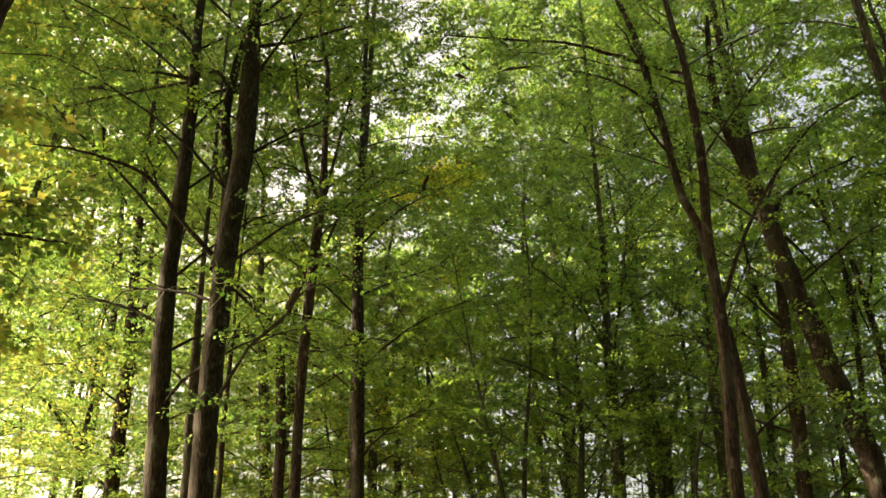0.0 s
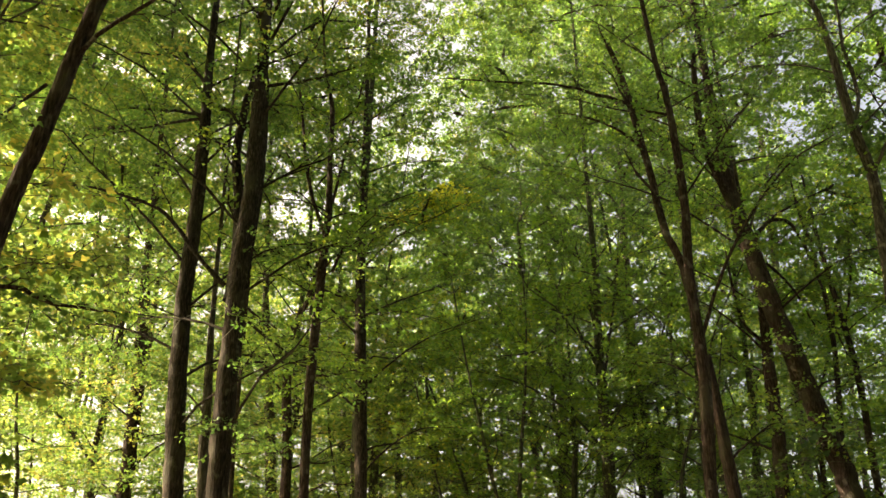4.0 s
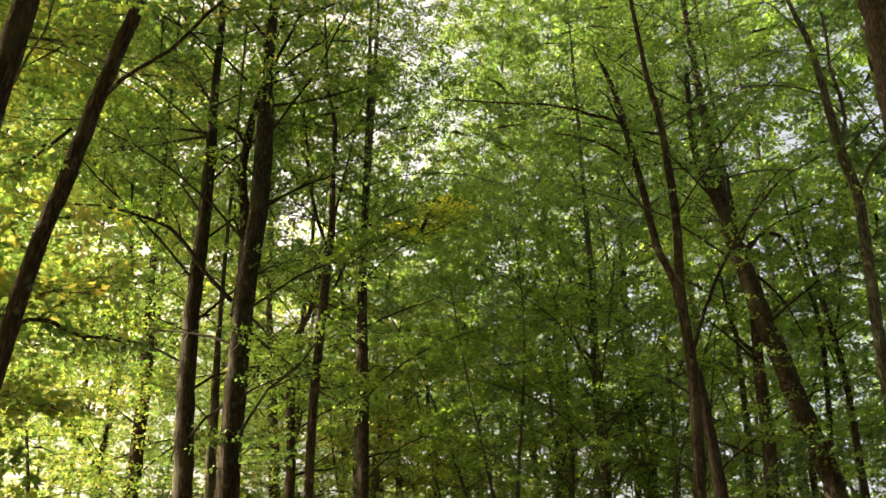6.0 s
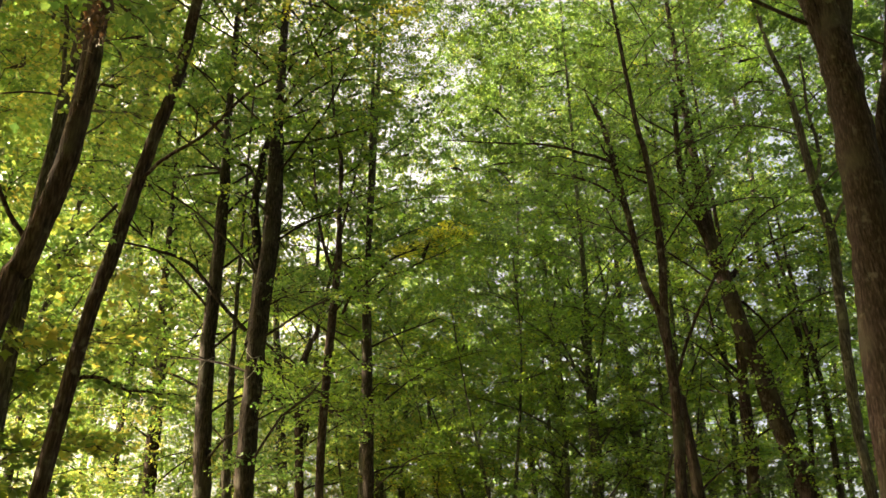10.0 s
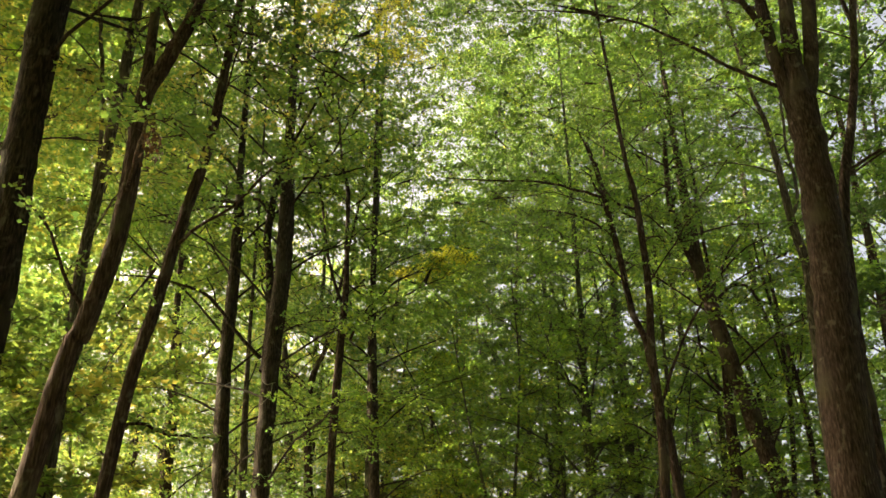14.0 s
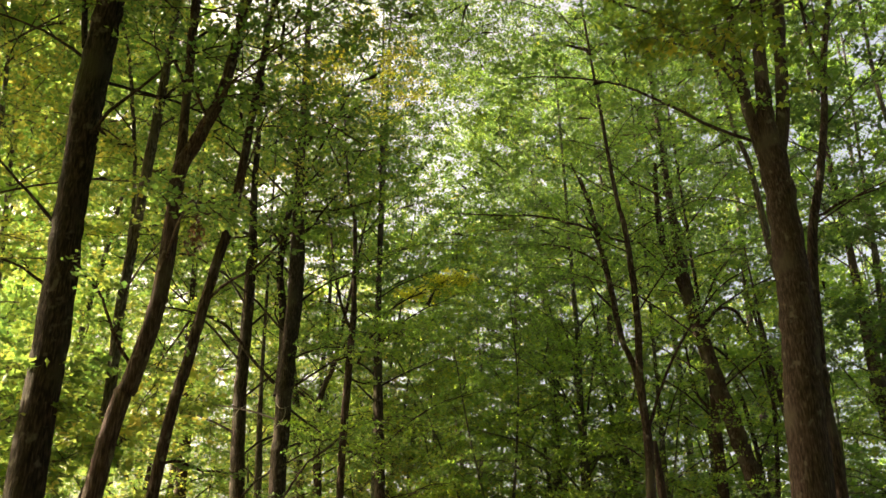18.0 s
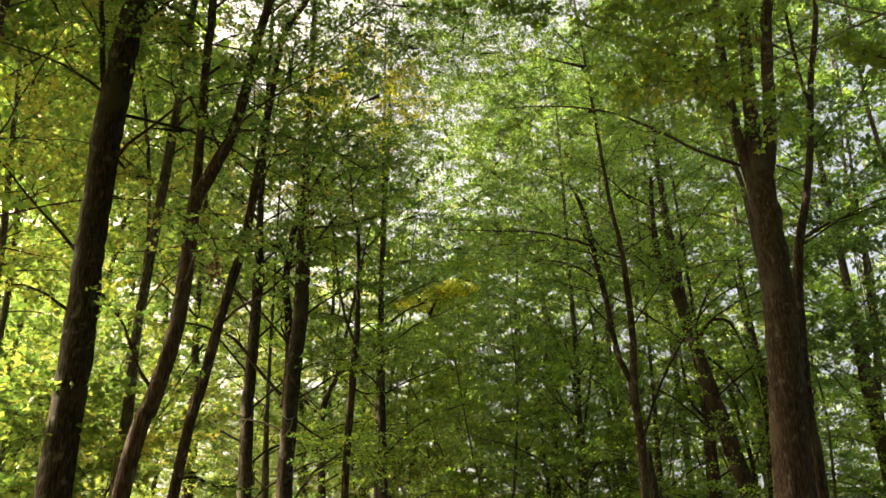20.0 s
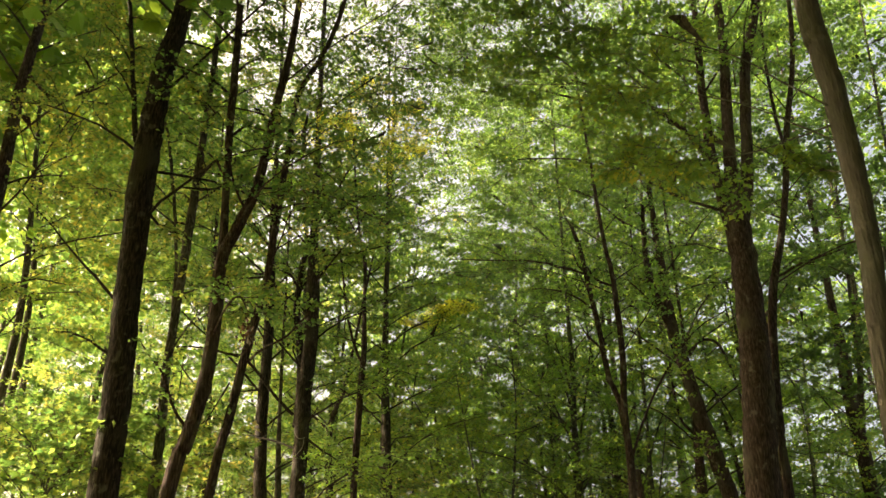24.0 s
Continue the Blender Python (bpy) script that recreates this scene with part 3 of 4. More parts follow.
make_tree('tree', 'slender tree forking into two reddish-brown stems', 14,
          [(3.85, 12.00, -0.10, 0.121), (3.96, 12.00, 3.77, 0.097), (4.02, 12.00, 4.85, 0.101), (4.09, 12.00, 5.85, 0.098), (4.09, 12.00, 6.73, 0.090), (4.08, 12.00, 7.68, 0.081), (4.16, 12.00, 8.89, 0.077), (4.16, 12.00, 9.98, 0.072), (4.09, 12.00, 11.26, 0.058), (3.96, 12.00, 12.26, 0.047), (3.67, 12.00, 16.64, 0.030), (3.32, 12.00, 22.00, 0.017)],
          [[(4.07, 12.00, 7.20, 0.073), (3.99, 12.08, 7.92, 0.067), (3.81, 12.17, 8.57, 0.069), (3.71, 12.25, 9.70, 0.067), (3.58, 12.33, 10.80, 0.065), (3.45, 12.42, 11.85, 0.058), (3.25, 12.50, 12.77, 0.050)],
           [(4.16, 12.00, 6.55, 0.035), (4.49, 11.84, 7.41, 0.029), (4.93, 11.68, 8.25, 0.026), (5.41, 11.52, 8.93, 0.023), (5.88, 11.36, 9.43, 0.017), (6.61, 11.20, 9.85, 0.010)],
           [(3.64, 12.40, 11.23, 0.034), (2.94, 12.28, 11.42, 0.030), (2.14, 12.15, 11.55, 0.022), (1.14, 12.03, 11.53, 0.018), (0.06, 11.90, 11.52, 0.011)],
           [(3.66, 12.30, 10.24, 0.029), (3.12, 12.10, 10.57, 0.022), (2.62, 11.90, 10.65, 0.018), (2.07, 11.70, 10.61, 0.011)],
           [(4.10, 12.00, 10.78, 0.029), (3.74, 12.25, 11.07, 0.026), (3.50, 12.50, 11.66, 0.019)]],
          BARK, DEEP, 28, 9, 3.2, density=47, fan=(-50, 230), leaf=0.066)
make_tree('tree', 'dark leaning stump stem beside a forked tree', 15,
          [(4.57, 12.40, -0.10, 0.125), (4.45, 12.40, 3.84, 0.100), (4.40, 12.40, 4.79, 0.097), (4.36, 12.40, 5.63, 0.085), (4.32, 12.40, 6.35, 0.058)],
          [],
          BARK, DEEP, 3, 4, 1.4, density=58, fan=(-50, 230), leaf=0.066)
make_tree('tree', 'strongly leaning brown tree with forked top', 16,
          [(8.24, 15.90, -0.10, 0.275), (7.84, 15.90, 4.44, 0.220), (7.68, 15.90, 5.45, 0.212), (7.41, 15.90, 6.52, 0.213), (7.19, 15.90, 7.54, 0.208), (6.94, 15.90, 8.61, 0.198), (6.69, 15.90, 10.01, 0.188), (6.51, 15.90, 10.95, 0.170), (6.44, 15.90, 12.52, 0.141), (6.37, 15.90, 14.05, 0.109), (6.33, 15.90, 15.35, 0.081), (6.26, 15.90, 19.69, 0.052), (6.18, 15.90, 25.00, 0.019)],
          [[(6.56, 15.90, 10.68, 0.124), (6.25, 15.75, 11.56, 0.103), (5.94, 15.60, 12.46, 0.098), (5.87, 15.45, 13.55, 0.076), (5.90, 15.30, 14.84, 0.060)],
           [(6.89, 15.90, 10.25, 0.048), (7.30, 16.06, 10.74, 0.045), (7.84, 16.22, 10.72, 0.041), (8.22, 16.38, 9.86, 0.036), (8.45, 16.54, 8.64, 0.026), (8.70, 16.70, 7.83, 0.013)],
           [(7.00, 15.90, 9.62, 0.035), (7.69, 16.40, 9.22, 0.026), (8.23, 16.90, 8.53, 0.018)],
           [(6.80, 15.90, 10.54, 0.031), (7.35, 16.30, 11.61, 0.028), (8.20, 16.70, 12.76, 0.019)]],
          BARK, DEEP, 34, 8, 4, leaf=0.071, density=40, fan=(-50, 230))
make_tree('tree', 'dark knotty tree with a crooked side stem', 17,
          [(6.69, 17.00, -0.10, 0.179), (6.91, 17.00, 4.63, 0.143), (7.04, 17.00, 6.16, 0.144), (7.09, 17.00, 7.57, 0.132), (7.16, 17.00, 8.83, 0.097), (7.13, 17.00, 9.90, 0.058), (7.06, 17.00, 14.89, 0.037), (6.97, 17.00, 21.00, 0.019)],
          [[(7.14, 17.00, 8.19, 0.053), (6.78, 17.13, 8.63, 0.040), (6.68, 17.27, 9.61, 0.032), (6.69, 17.40, 10.65, 0.019)]],
          BARK, GREEN, 28, 4, 3.4, leaf=0.071, density=35, fan=(-50, 230))
make_tree('tree', 'slim sunlit tree with a bent trunk', 18,
          [(6.99, 11.60, -0.10, 0.108), (7.00, 11.60, 4.34, 0.087), (7.00, 11.60, 5.62, 0.090), (7.08, 11.60, 6.80, 0.093), (7.19, 11.60, 8.07, 0.093), (7.28, 11.60, 9.20, 0.091), (7.16, 11.60, 10.28, 0.085), (7.11, 11.60, 11.56, 0.071), (7.03, 11.60, 12.65, 0.054), (6.79, 11.60, 13.95, 0.042), (6.45, 11.60, 17.57, 0.027), (6.05, 11.60, 22.00, 0.016)],
          [[(7.27, 11.60, 9.20, 0.035), (7.51, 11.47, 9.72, 0.031), (7.85, 11.33, 10.12, 0.024), (8.22, 11.20, 10.66, 0.016)],
           [(7.14, 11.60, 10.28, 0.044), (7.46, 11.73, 11.00, 0.037), (7.49, 11.87, 12.15, 0.034), (7.65, 12.00, 13.68, 0.027)]],
          BARK_GREY_LIT_HAZED, DEEP, 26, 10, 3.2, density=47, fan=(-50, 230), leaf=0.066)
make_tree('tree', 'stout reddish-brown tree splitting into three stems', 19,
          [(4.81, 6.80, -0.10, 0.351), (5.16, 6.80, 4.89, 0.281), (5.33, 6.80, 6.32, 0.273), (5.44, 6.80, 7.55, 0.262), (5.51, 6.80, 8.87, 0.241), (5.52, 6.80, 9.75, 0.232), (5.52, 6.80, 10.55, 0.158), (5.60, 6.80, 11.60, 0.118), (5.76, 6.80, 13.20, 0.106), (5.85, 6.80, 14.40, 0.092), (6.00, 6.80, 19.00, 0.060), (6.20, 6.80, 24.00, 0.025)],
          [[(5.56, 6.80, 9.70, 0.135), (5.78, 6.75, 10.55, 0.122), (5.94, 6.72, 11.75, 0.116), (6.14, 6.70, 13.25, 0.112), (6.48, 6.65, 14.50, 0.100), (7.00, 6.60, 16.50, 0.070), (7.80, 6.60, 20.00, 0.025)],
           [(5.40, 6.80, 9.50, 0.130), (5.26, 6.85, 10.80, 0.104), (5.26, 6.90, 12.20, 0.094), (5.35, 7.00, 13.80, 0.080), (5.48, 7.10, 15.40, 0.066), (5.40, 7.20, 19.00, 0.025)],
           [(5.26, 6.82, 11.00, 0.060), (4.85, 6.58, 11.55, 0.050), (4.30, 6.30, 11.95, 0.040), (3.50, 6.00, 12.25, 0.028), (2.40, 5.70, 12.40, 0.012)],
           [(5.19, 6.80, 10.15, 0.031), (4.51, 6.50, 10.22, 0.027), (3.74, 6.20, 10.45, 0.024), (2.89, 5.90, 10.65, 0.017), (1.88, 5.60, 10.61, 0.013), (0.98, 5.30, 10.37, 0.006)]],
          BARK, DEEP, 14, 14, 3.6, density=80, fan=(-50, 230), leaf=0.066)
make_tree('tree', 'slim crooked tree close beside a stout trunk', 20,
          [(5.66, 7.40, -0.10, 0.140), (5.79, 7.40, 4.99, 0.112), (5.83, 7.40, 6.06, 0.109), (5.95, 7.40, 7.31, 0.092), (6.17, 7.40, 8.66, 0.080), (6.49, 7.40, 9.72, 0.067), (6.82, 7.40, 10.98, 0.062), (7.08, 7.40, 12.33, 0.060), (7.48, 7.40, 13.91, 0.054), (7.70, 7.40, 15.46, 0.047), (7.88, 7.40, 17.95, 0.030), (8.11, 7.40, 21.00, 0.014)],
          [[(6.32, 7.40, 9.00, 0.028), (6.71, 7.10, 9.16, 0.024), (7.42, 6.80, 9.31, 0.012)],
           [(6.96, 7.40, 11.92, 0.039), (6.95, 7.53, 12.98, 0.036), (7.06, 7.67, 14.58, 0.033), (7.25, 7.80, 15.97, 0.024)]],
          BARK, DEEP, 18, 8, 2.8, density=74, fan=(-50, 230), leaf=0.066)
make_tree('tree', 'smooth grey leaning tree with sunlit patches', 21,
          [(3.28, -1.19, -0.10, 0.106), (3.49, -1.19, 4.27, 0.085), (3.55, -1.19, 4.94, 0.089), (3.64, -1.19, 5.91, 0.096), (3.64, -1.19, 7.16, 0.105), (3.59, -1.19, 7.86, 0.109), (3.57, -1.19, 8.28, 0.106), (3.42, -1.19, 14.45, 0.068), (3.24, -1.19, 22.00, 0.021)],
          [[(3.54, -1.19, 6.64, 0.009), (3.09, -0.59, 7.43, 0.008), (2.44, 0.01, 8.08, 0.007), (1.69, 0.61, 8.60, 0.006), (0.80, 1.21, 9.05, 0.004)],
           [(3.54, -1.19, 7.01, 0.010), (3.05, -0.49, 8.14, 0.008), (2.40, 0.21, 9.02, 0.007), (1.53, 0.91, 9.70, 0.005), (0.56, 1.61, 10.10, 0.004)],
           [(3.55, -1.19, 6.82, 0.010), (3.11, -0.32, 7.06, 0.008), (2.61, 0.54, 7.45, 0.006), (2.10, 1.41, 7.90, 0.004)],
           [(3.58, -1.19, 6.34, 0.008), (3.48, -0.89, 6.52, 0.006), (3.42, -0.59, 6.89, 0.004)]],
          BARK_SMOOTH, DEEP, 14, 9, 3.2, shape=LOBED, density=80, subs=12, twigs=7, fan=(-50, 230), leaf=0.066)
make_tree('tree', 'leaning dark tree among thin stems', 22,
          [(12.98, 19.40, -0.10, 0.287), (12.91, 19.40, 6.83, 0.229), (12.88, 19.40, 8.55, 0.219), (12.87, 19.40, 10.38, 0.208), (12.91, 19.40, 11.92, 0.177), (12.90, 19.40, 13.33, 0.127), (12.90, 19.40, 18.58, 0.081), (12.90, 19.40, 25.00, 0.025)],
          [],
          BARK, GREEN, 32, 4, 3.8, leaf=0.079, density=35, fan=(-50, 230))
make_tree('tree', 'dark tree with fanned thin upright branches', 23,
          [(4.02, 20.70, -0.10, 0.203), (4.11, 20.70, 5.27, 0.162), (4.15, 20.70, 6.86, 0.155), (4.14, 20.70, 8.27, 0.133), (4.16, 20.70, 9.76, 0.103), (4.23, 20.70, 11.51, 0.092), (4.21, 20.70, 13.21, 0.073), (4.19, 20.70, 18.07, 0.047), (4.15, 20.70, 24.00, 0.019)],
          [[(4.16, 20.70, 9.76, 0.049), (3.87, 20.80, 11.07, 0.039), (3.60, 20.90, 11.94, 0.034), (3.39, 21.00, 13.03, 0.017)],
           [(4.18, 20.70, 9.15, 0.043), (3.52, 20.57, 9.71, 0.032), (2.48, 20.43, 9.21, 0.021), (1.48, 20.30, 9.01, 0.016)],
           [(4.23, 20.70, 10.07, 0.043), (3.93, 20.55, 11.36, 0.033), (3.67, 20.40, 12.20, 0.022)],
           [(4.24, 20.70, 7.83, 0.042), (5.12, 20.90, 7.89, 0.031), (5.89, 21.10, 8.10, 0.021)],
           [(4.14, 20.70, 8.20, 0.040), (4.55, 20.80, 10.10, 0.032), (4.85, 20.90, 11.70, 0.026), (5.05, 21.00, 13.10, 0.014)],
           [(4.14, 20.70, 8.60, 0.036), (3.55, 20.45, 9.90, 0.030), (3.05, 20.20, 10.90, 0.024), (2.65, 20.00, 12.10, 0.012)],
           [(4.12, 20.70, 6.60, 0.040), (3.30, 20.40, 7.50, 0.032), (2.20, 20.00, 8.10, 0.024), (0.90, 19.60, 8.40, 0.012)],
           [(4.13, 20.70, 7.10, 0.036), (5.00, 20.30, 8.40, 0.028), (5.60, 20.00, 9.40, 0.022), (6.10, 19.80, 10.60, 0.010)]],
          BARK_HAZE_GREEN, GREEN, 34, 5, 4, leaf=0.071, density=49, fan=(-50, 230))
make_tree('tree', 'small forked dark tree in the understorey', 24,
          [(6.03, 24.00, -0.10, 0.181), (6.10, 24.00, 5.84, 0.145), (6.13, 24.00, 7.05, 0.140), (6.03, 24.00, 8.00, 0.113), (5.88, 24.00, 8.81, 0.076), (5.49, 24.00, 12.95, 0.049), (5.01, 24.00, 18.00, 0.019)],
          [[(6.16, 24.00, 7.05, 0.089), (6.43, 24.00, 8.00, 0.075), (6.76, 24.00, 8.81, 0.053)]],
          BARK_HAZE_GREEN, GREEN, 24, 4, 3.2, leaf=0.079, density=49, fan=(-50, 230))
make_tree('tree', 'dark slim tree behind a forked tree', 25,
          [(5.95, 19.00, -0.10, 0.129), (6.04, 19.00, 4.97, 0.103), (6.08, 19.00, 6.43, 0.118), (6.09, 19.00, 7.46, 0.097), (6.15, 19.00, 8.54, 0.062), (6.28, 19.00, 13.70, 0.040), (6.44, 19.00, 20.00, 0.019)],
          [],
          BARK_HAZE_GREEN, GREEN, 26, 4, 3.2, leaf=0.071, density=35, fan=(-50, 230))
make_tree('tree', 'thin forked tree hazed grey-green by distance', 26,
          [(-2.10, 26.00, -0.10, 0.176), (-2.08, 26.00, 6.18, 0.141), (-2.07, 26.00, 7.83, 0.129), (-1.88, 26.00, 8.87, 0.107), (-1.65, 26.00, 9.95, 0.067), (-1.50, 26.00, 11.32, 0.043), (-1.32, 26.00, 13.00, 0.019)],
          [[(-2.10, 26.00, 7.66, 0.072), (-2.00, 26.00, 8.87, 0.066), (-2.19, 26.00, 10.31, 0.042)]],
          BARK_HAZE_GREEN, GREEN, 22, 4, 3, leaf=0.079, density=46, fan=(-50, 230))
make_tree('tree', 'thin young tree hazed grey-green by distance', 27,
          [(-1.20, 27.00, -0.10, 0.142), (-1.35, 27.00, 6.35, 0.114), (-1.43, 27.00, 8.07, 0.100), (-1.30, 27.00, 9.52, 0.068), (-1.25, 27.00, 10.63, 0.044), (-1.19, 27.00, 12.00, 0.019)],
          [],
          BARK_HAZE_GREEN, GREEN, 22, 4, 2.8, leaf=0.079, density=46, fan=(-50, 230))
make_tree('tree', 'thin dark young tree in deep green foliage', 28,
          [(3.22, 22.00, -0.10, 0.099), (3.43, 22.00, 5.49, 0.080), (3.53, 22.00, 6.89, 0.075), (3.54, 22.00, 8.07, 0.049), (3.54, 22.00, 9.39, 0.031), (3.55, 22.00, 11.00, 0.019)],
          [],
          BARK_HAZE_GREEN, GREEN, 22, 4, 2.8, leaf=0.071, density=49, fan=(-50, 230))
make_tree('tree', 'small crooked tree among bright yellow leaves', 29,
          [(-10.20, 26.00, -0.10, 0.137), (-10.65, 26.00, 6.18, 0.110), (-10.82, 26.00, 7.50, 0.096), (-10.76, 26.00, 8.87, 0.074), (-10.84, 26.00, 10.13, 0.050), (-10.84, 26.00, 12.33, 0.025), (-10.84, 26.00, 14.63, 0.020)],
          [[(-10.86, 26.00, 7.50, 0.051), (-11.64, 26.00, 8.52, 0.045), (-12.39, 26.00, 9.23, 0.026)]],
          BARK, FRESH, 22, 4, 3, leaf=0.079, density=58, fan=(-50, 230))
make_tree('tree', 'thin dark stem with upright side shoots', 41,
          [(8.29, 18.00, -0.10, 0.081), (8.63, 18.00, 4.80, 0.065), (8.90, 18.00, 6.91, 0.063), (9.09, 18.00, 8.71, 0.059), (9.07, 18.00, 10.52, 0.050), (8.89, 18.00, 12.02, 0.038), (8.86, 18.00, 12.46, 0.025), (8.83, 18.00, 13.00, 0.019)],
          [[(9.07, 18.00, 8.91, 0.028), (9.74, 18.15, 10.30, 0.024), (10.31, 18.30, 11.72, 0.015)]],
          BARK, GREEN, 5, 8, 2.2, leaf=0.075, density=43, group="thin trees among the trunks", fan=(-50, 230))
make_tree('tree', 'thin dark stem leaning among bigger trees', 42,
          [(8.92, 20.00, -0.10, 0.090), (9.08, 20.00, 5.15, 0.072), (9.18, 20.00, 6.95, 0.069), (9.01, 20.00, 8.90, 0.059), (8.72, 20.00, 10.40, 0.047), (8.61, 20.00, 11.57, 0.030), (8.47, 20.00, 13.00, 0.019)],
          [[(9.15, 20.00, 7.49, 0.030), (9.91, 20.15, 8.95, 0.026), (10.51, 20.30, 10.53, 0.016)]],
          BARK, GREEN, 5, 8, 2.2, leaf=0.075, density=43, group="thin trees among the trunks", fan=(-50, 230))
make_tree('tree', 'thin dark stem with a forked top', 43,
          [(8.81, 17.00, -0.10, 0.096), (8.91, 17.00, 5.26, 0.077), (8.99, 17.00, 7.56, 0.068), (8.83, 17.00, 9.52, 0.058), (8.73, 17.00, 10.87, 0.047), (8.70, 17.00, 11.83, 0.030), (8.65, 17.00, 13.00, 0.019)],
          [[(8.91, 17.00, 8.52, 0.030), (9.23, 16.85, 9.75, 0.026), (9.35, 16.70, 11.04, 0.016)]],
          BARK, GREEN, 5, 8, 2.2, leaf=0.075, density=43, group="thin trees among the trunks", fan=(-50, 230))
make_tree('tree', 'slim dark tree behind a leaning trunk', 44,
          [(7.92, 22.00, -0.10, 0.133), (8.20, 22.00, 5.49, 0.106), (8.39, 22.00, 7.47, 0.103), (8.48, 22.00, 9.62, 0.072), (8.51, 22.00, 11.78, 0.052), (8.51, 22.00, 12.78, 0.033), (8.52, 22.00, 14.00, 0.019)],
          [],
          BARK_HAZE_GREEN, GREEN, 5, 8, 2.4, leaf=0.075, density=43, group="thin trees among the trunks", fan=(-50, 230))
make_tree('tree', 'thin dark stem beside a double trunk', 45,
          [(-4.23, 17.00, -0.10, 0.077), (-4.30, 17.00, 4.63, 0.061), (-4.34, 17.00, 5.93, 0.053), (-4.35, 17.00, 7.09, 0.044), (-4.36, 17.00, 8.85, 0.028), (-4.37, 17.00, 11.00, 0.019)],
          [],
          BARK, FRESH, 6, 7, 2, leaf=0.075, density=54, group="thin trees among the trunks", fan=(-50, 230))
make_tree('tree', 'thin forked stem in the distance', 46,
          [(-0.33, 30.00, -0.10, 0.147), (-0.27, 30.00, 6.87, 0.117), (-0.23, 30.00, 8.78, 0.102), (-0.48, 30.00, 10.38, 0.076), (-0.60, 30.00, 12.01, 0.049), (-0.76, 30.00, 14.00, 0.019)],
          [[(-0.25, 30.00, 8.39, 0.051), (0.02, 30.00, 9.57, 0.037), (0.12, 30.00, 10.59, 0.023)]],
          BARK_HAZE_GREEN, GREEN, 6, 7, 2.6, leaf=0.090, density=54, group="thin trees among the trunks", fan=(-50, 230))
make_tree('tree', 'thin dark stem in deep green foliage', 47,
          [(3.61, 26.00, -0.10, 0.108), (3.64, 26.00, 6.18, 0.086), (3.66, 26.00, 7.83, 0.081), (3.57, 26.00, 9.23, 0.058), (3.52, 26.00, 10.92, 0.037), (3.45, 26.00, 13.00, 0.019)],
          [],
          BARK_HAZE_GREEN, GREEN, 5, 8, 2.4, leaf=0.083, density=43, group="thin trees among the trunks", fan=(-50, 230))
make_tree('tree', 'thin forked dark stem in the understorey', 48,
          [(5.75, 25.00, -0.10, 0.132), (5.88, 25.00, 6.01, 0.105), (5.93, 25.00, 7.27, 0.100), (5.90, 25.00, 8.60, 0.071), (5.88, 25.00, 10.58, 0.045), (5.86, 25.00, 13.00, 0.019)],
          [[(5.93, 25.00, 6.95, 0.048), (5.67, 25.00, 7.93, 0.037), (5.44, 25.00, 8.94, 0.025)]],
          BARK_HAZE_GREEN, GREEN, 5, 8, 2.4, leaf=0.083, density=43, group="thin trees among the trunks", fan=(-50, 230))
make_tree('tree', 'thin dark upright stem', 49,
          [(6.24, 23.00, -0.10, 0.113), (6.51, 23.00, 5.66, 0.090), (6.65, 23.00, 7.43, 0.079), (6.69, 23.00, 9.00, 0.059), (6.71, 23.00, 10.80, 0.038), (6.74, 23.00, 13.00, 0.019)],
          [],
          BARK_HAZE_GREEN, GREEN, 5, 8, 2.4, leaf=0.083, density=43, group="thin trees among the trunks", fan=(-50, 230))


# ---- the wood behind and around ----
def straight_trunk(height, radius, rng):
    """Nodes of a slim trunk that sways a little as it rises."""
    n = 7
    s = np.linspace(0, 1, n)
    x, y = np.cumsum(rng.normal(0, 0.45, n)) * s, np.cumsum(rng.normal(0, 0.45, n)) * s
    return [(x[i], y[i], -0.1 + height * s[i], max(0.02, radius * (1 - 0.9 * s[i] ** 1.3))) for i in range(n)]


def fork(trunk, s, turn, spread):
    """A second stem that parts from the trunk and rises beside it."""
    i = max(1, int(s * len(trunk)))
    x, y, z, r = trunk[i]
    h, c, d = trunk[-1][2] - z, math.cos(turn), math.sin(turn)
    return [(x, y, z, 0.75 * r)] + [(x + c * spread * h * k ** 0.7, y + d * spread * h * k ** 0.7, z + 0.8 * h * k, max(0.012, 0.72 * r * (1 - k) + 0.01)) for k in (0.12, 0.35, 0.65, 1.0)]


def proto(kind, label, seed, height, radius, mat, extra, low, reach, leaf, density, group, subs=6, twigs=4, forked=(0.3,), bark=None, lift=1.0):
    rng = np.random.default_rng(seed + 500)
    trunk = straight_trunk(height, radius, rng)
    forks = [fork(trunk, s, rng.uniform(0, 6.28), rng.uniform(0.16, 0.26)) for s in forked]
    return make_tree(kind, label, seed, trunk, forks, bark or BARK, mat, extra, low, reach,
                     leaf=leaf, density=density, sides=8, subs=subs, twigs=twigs, group=group, fine=False, lift=lift)


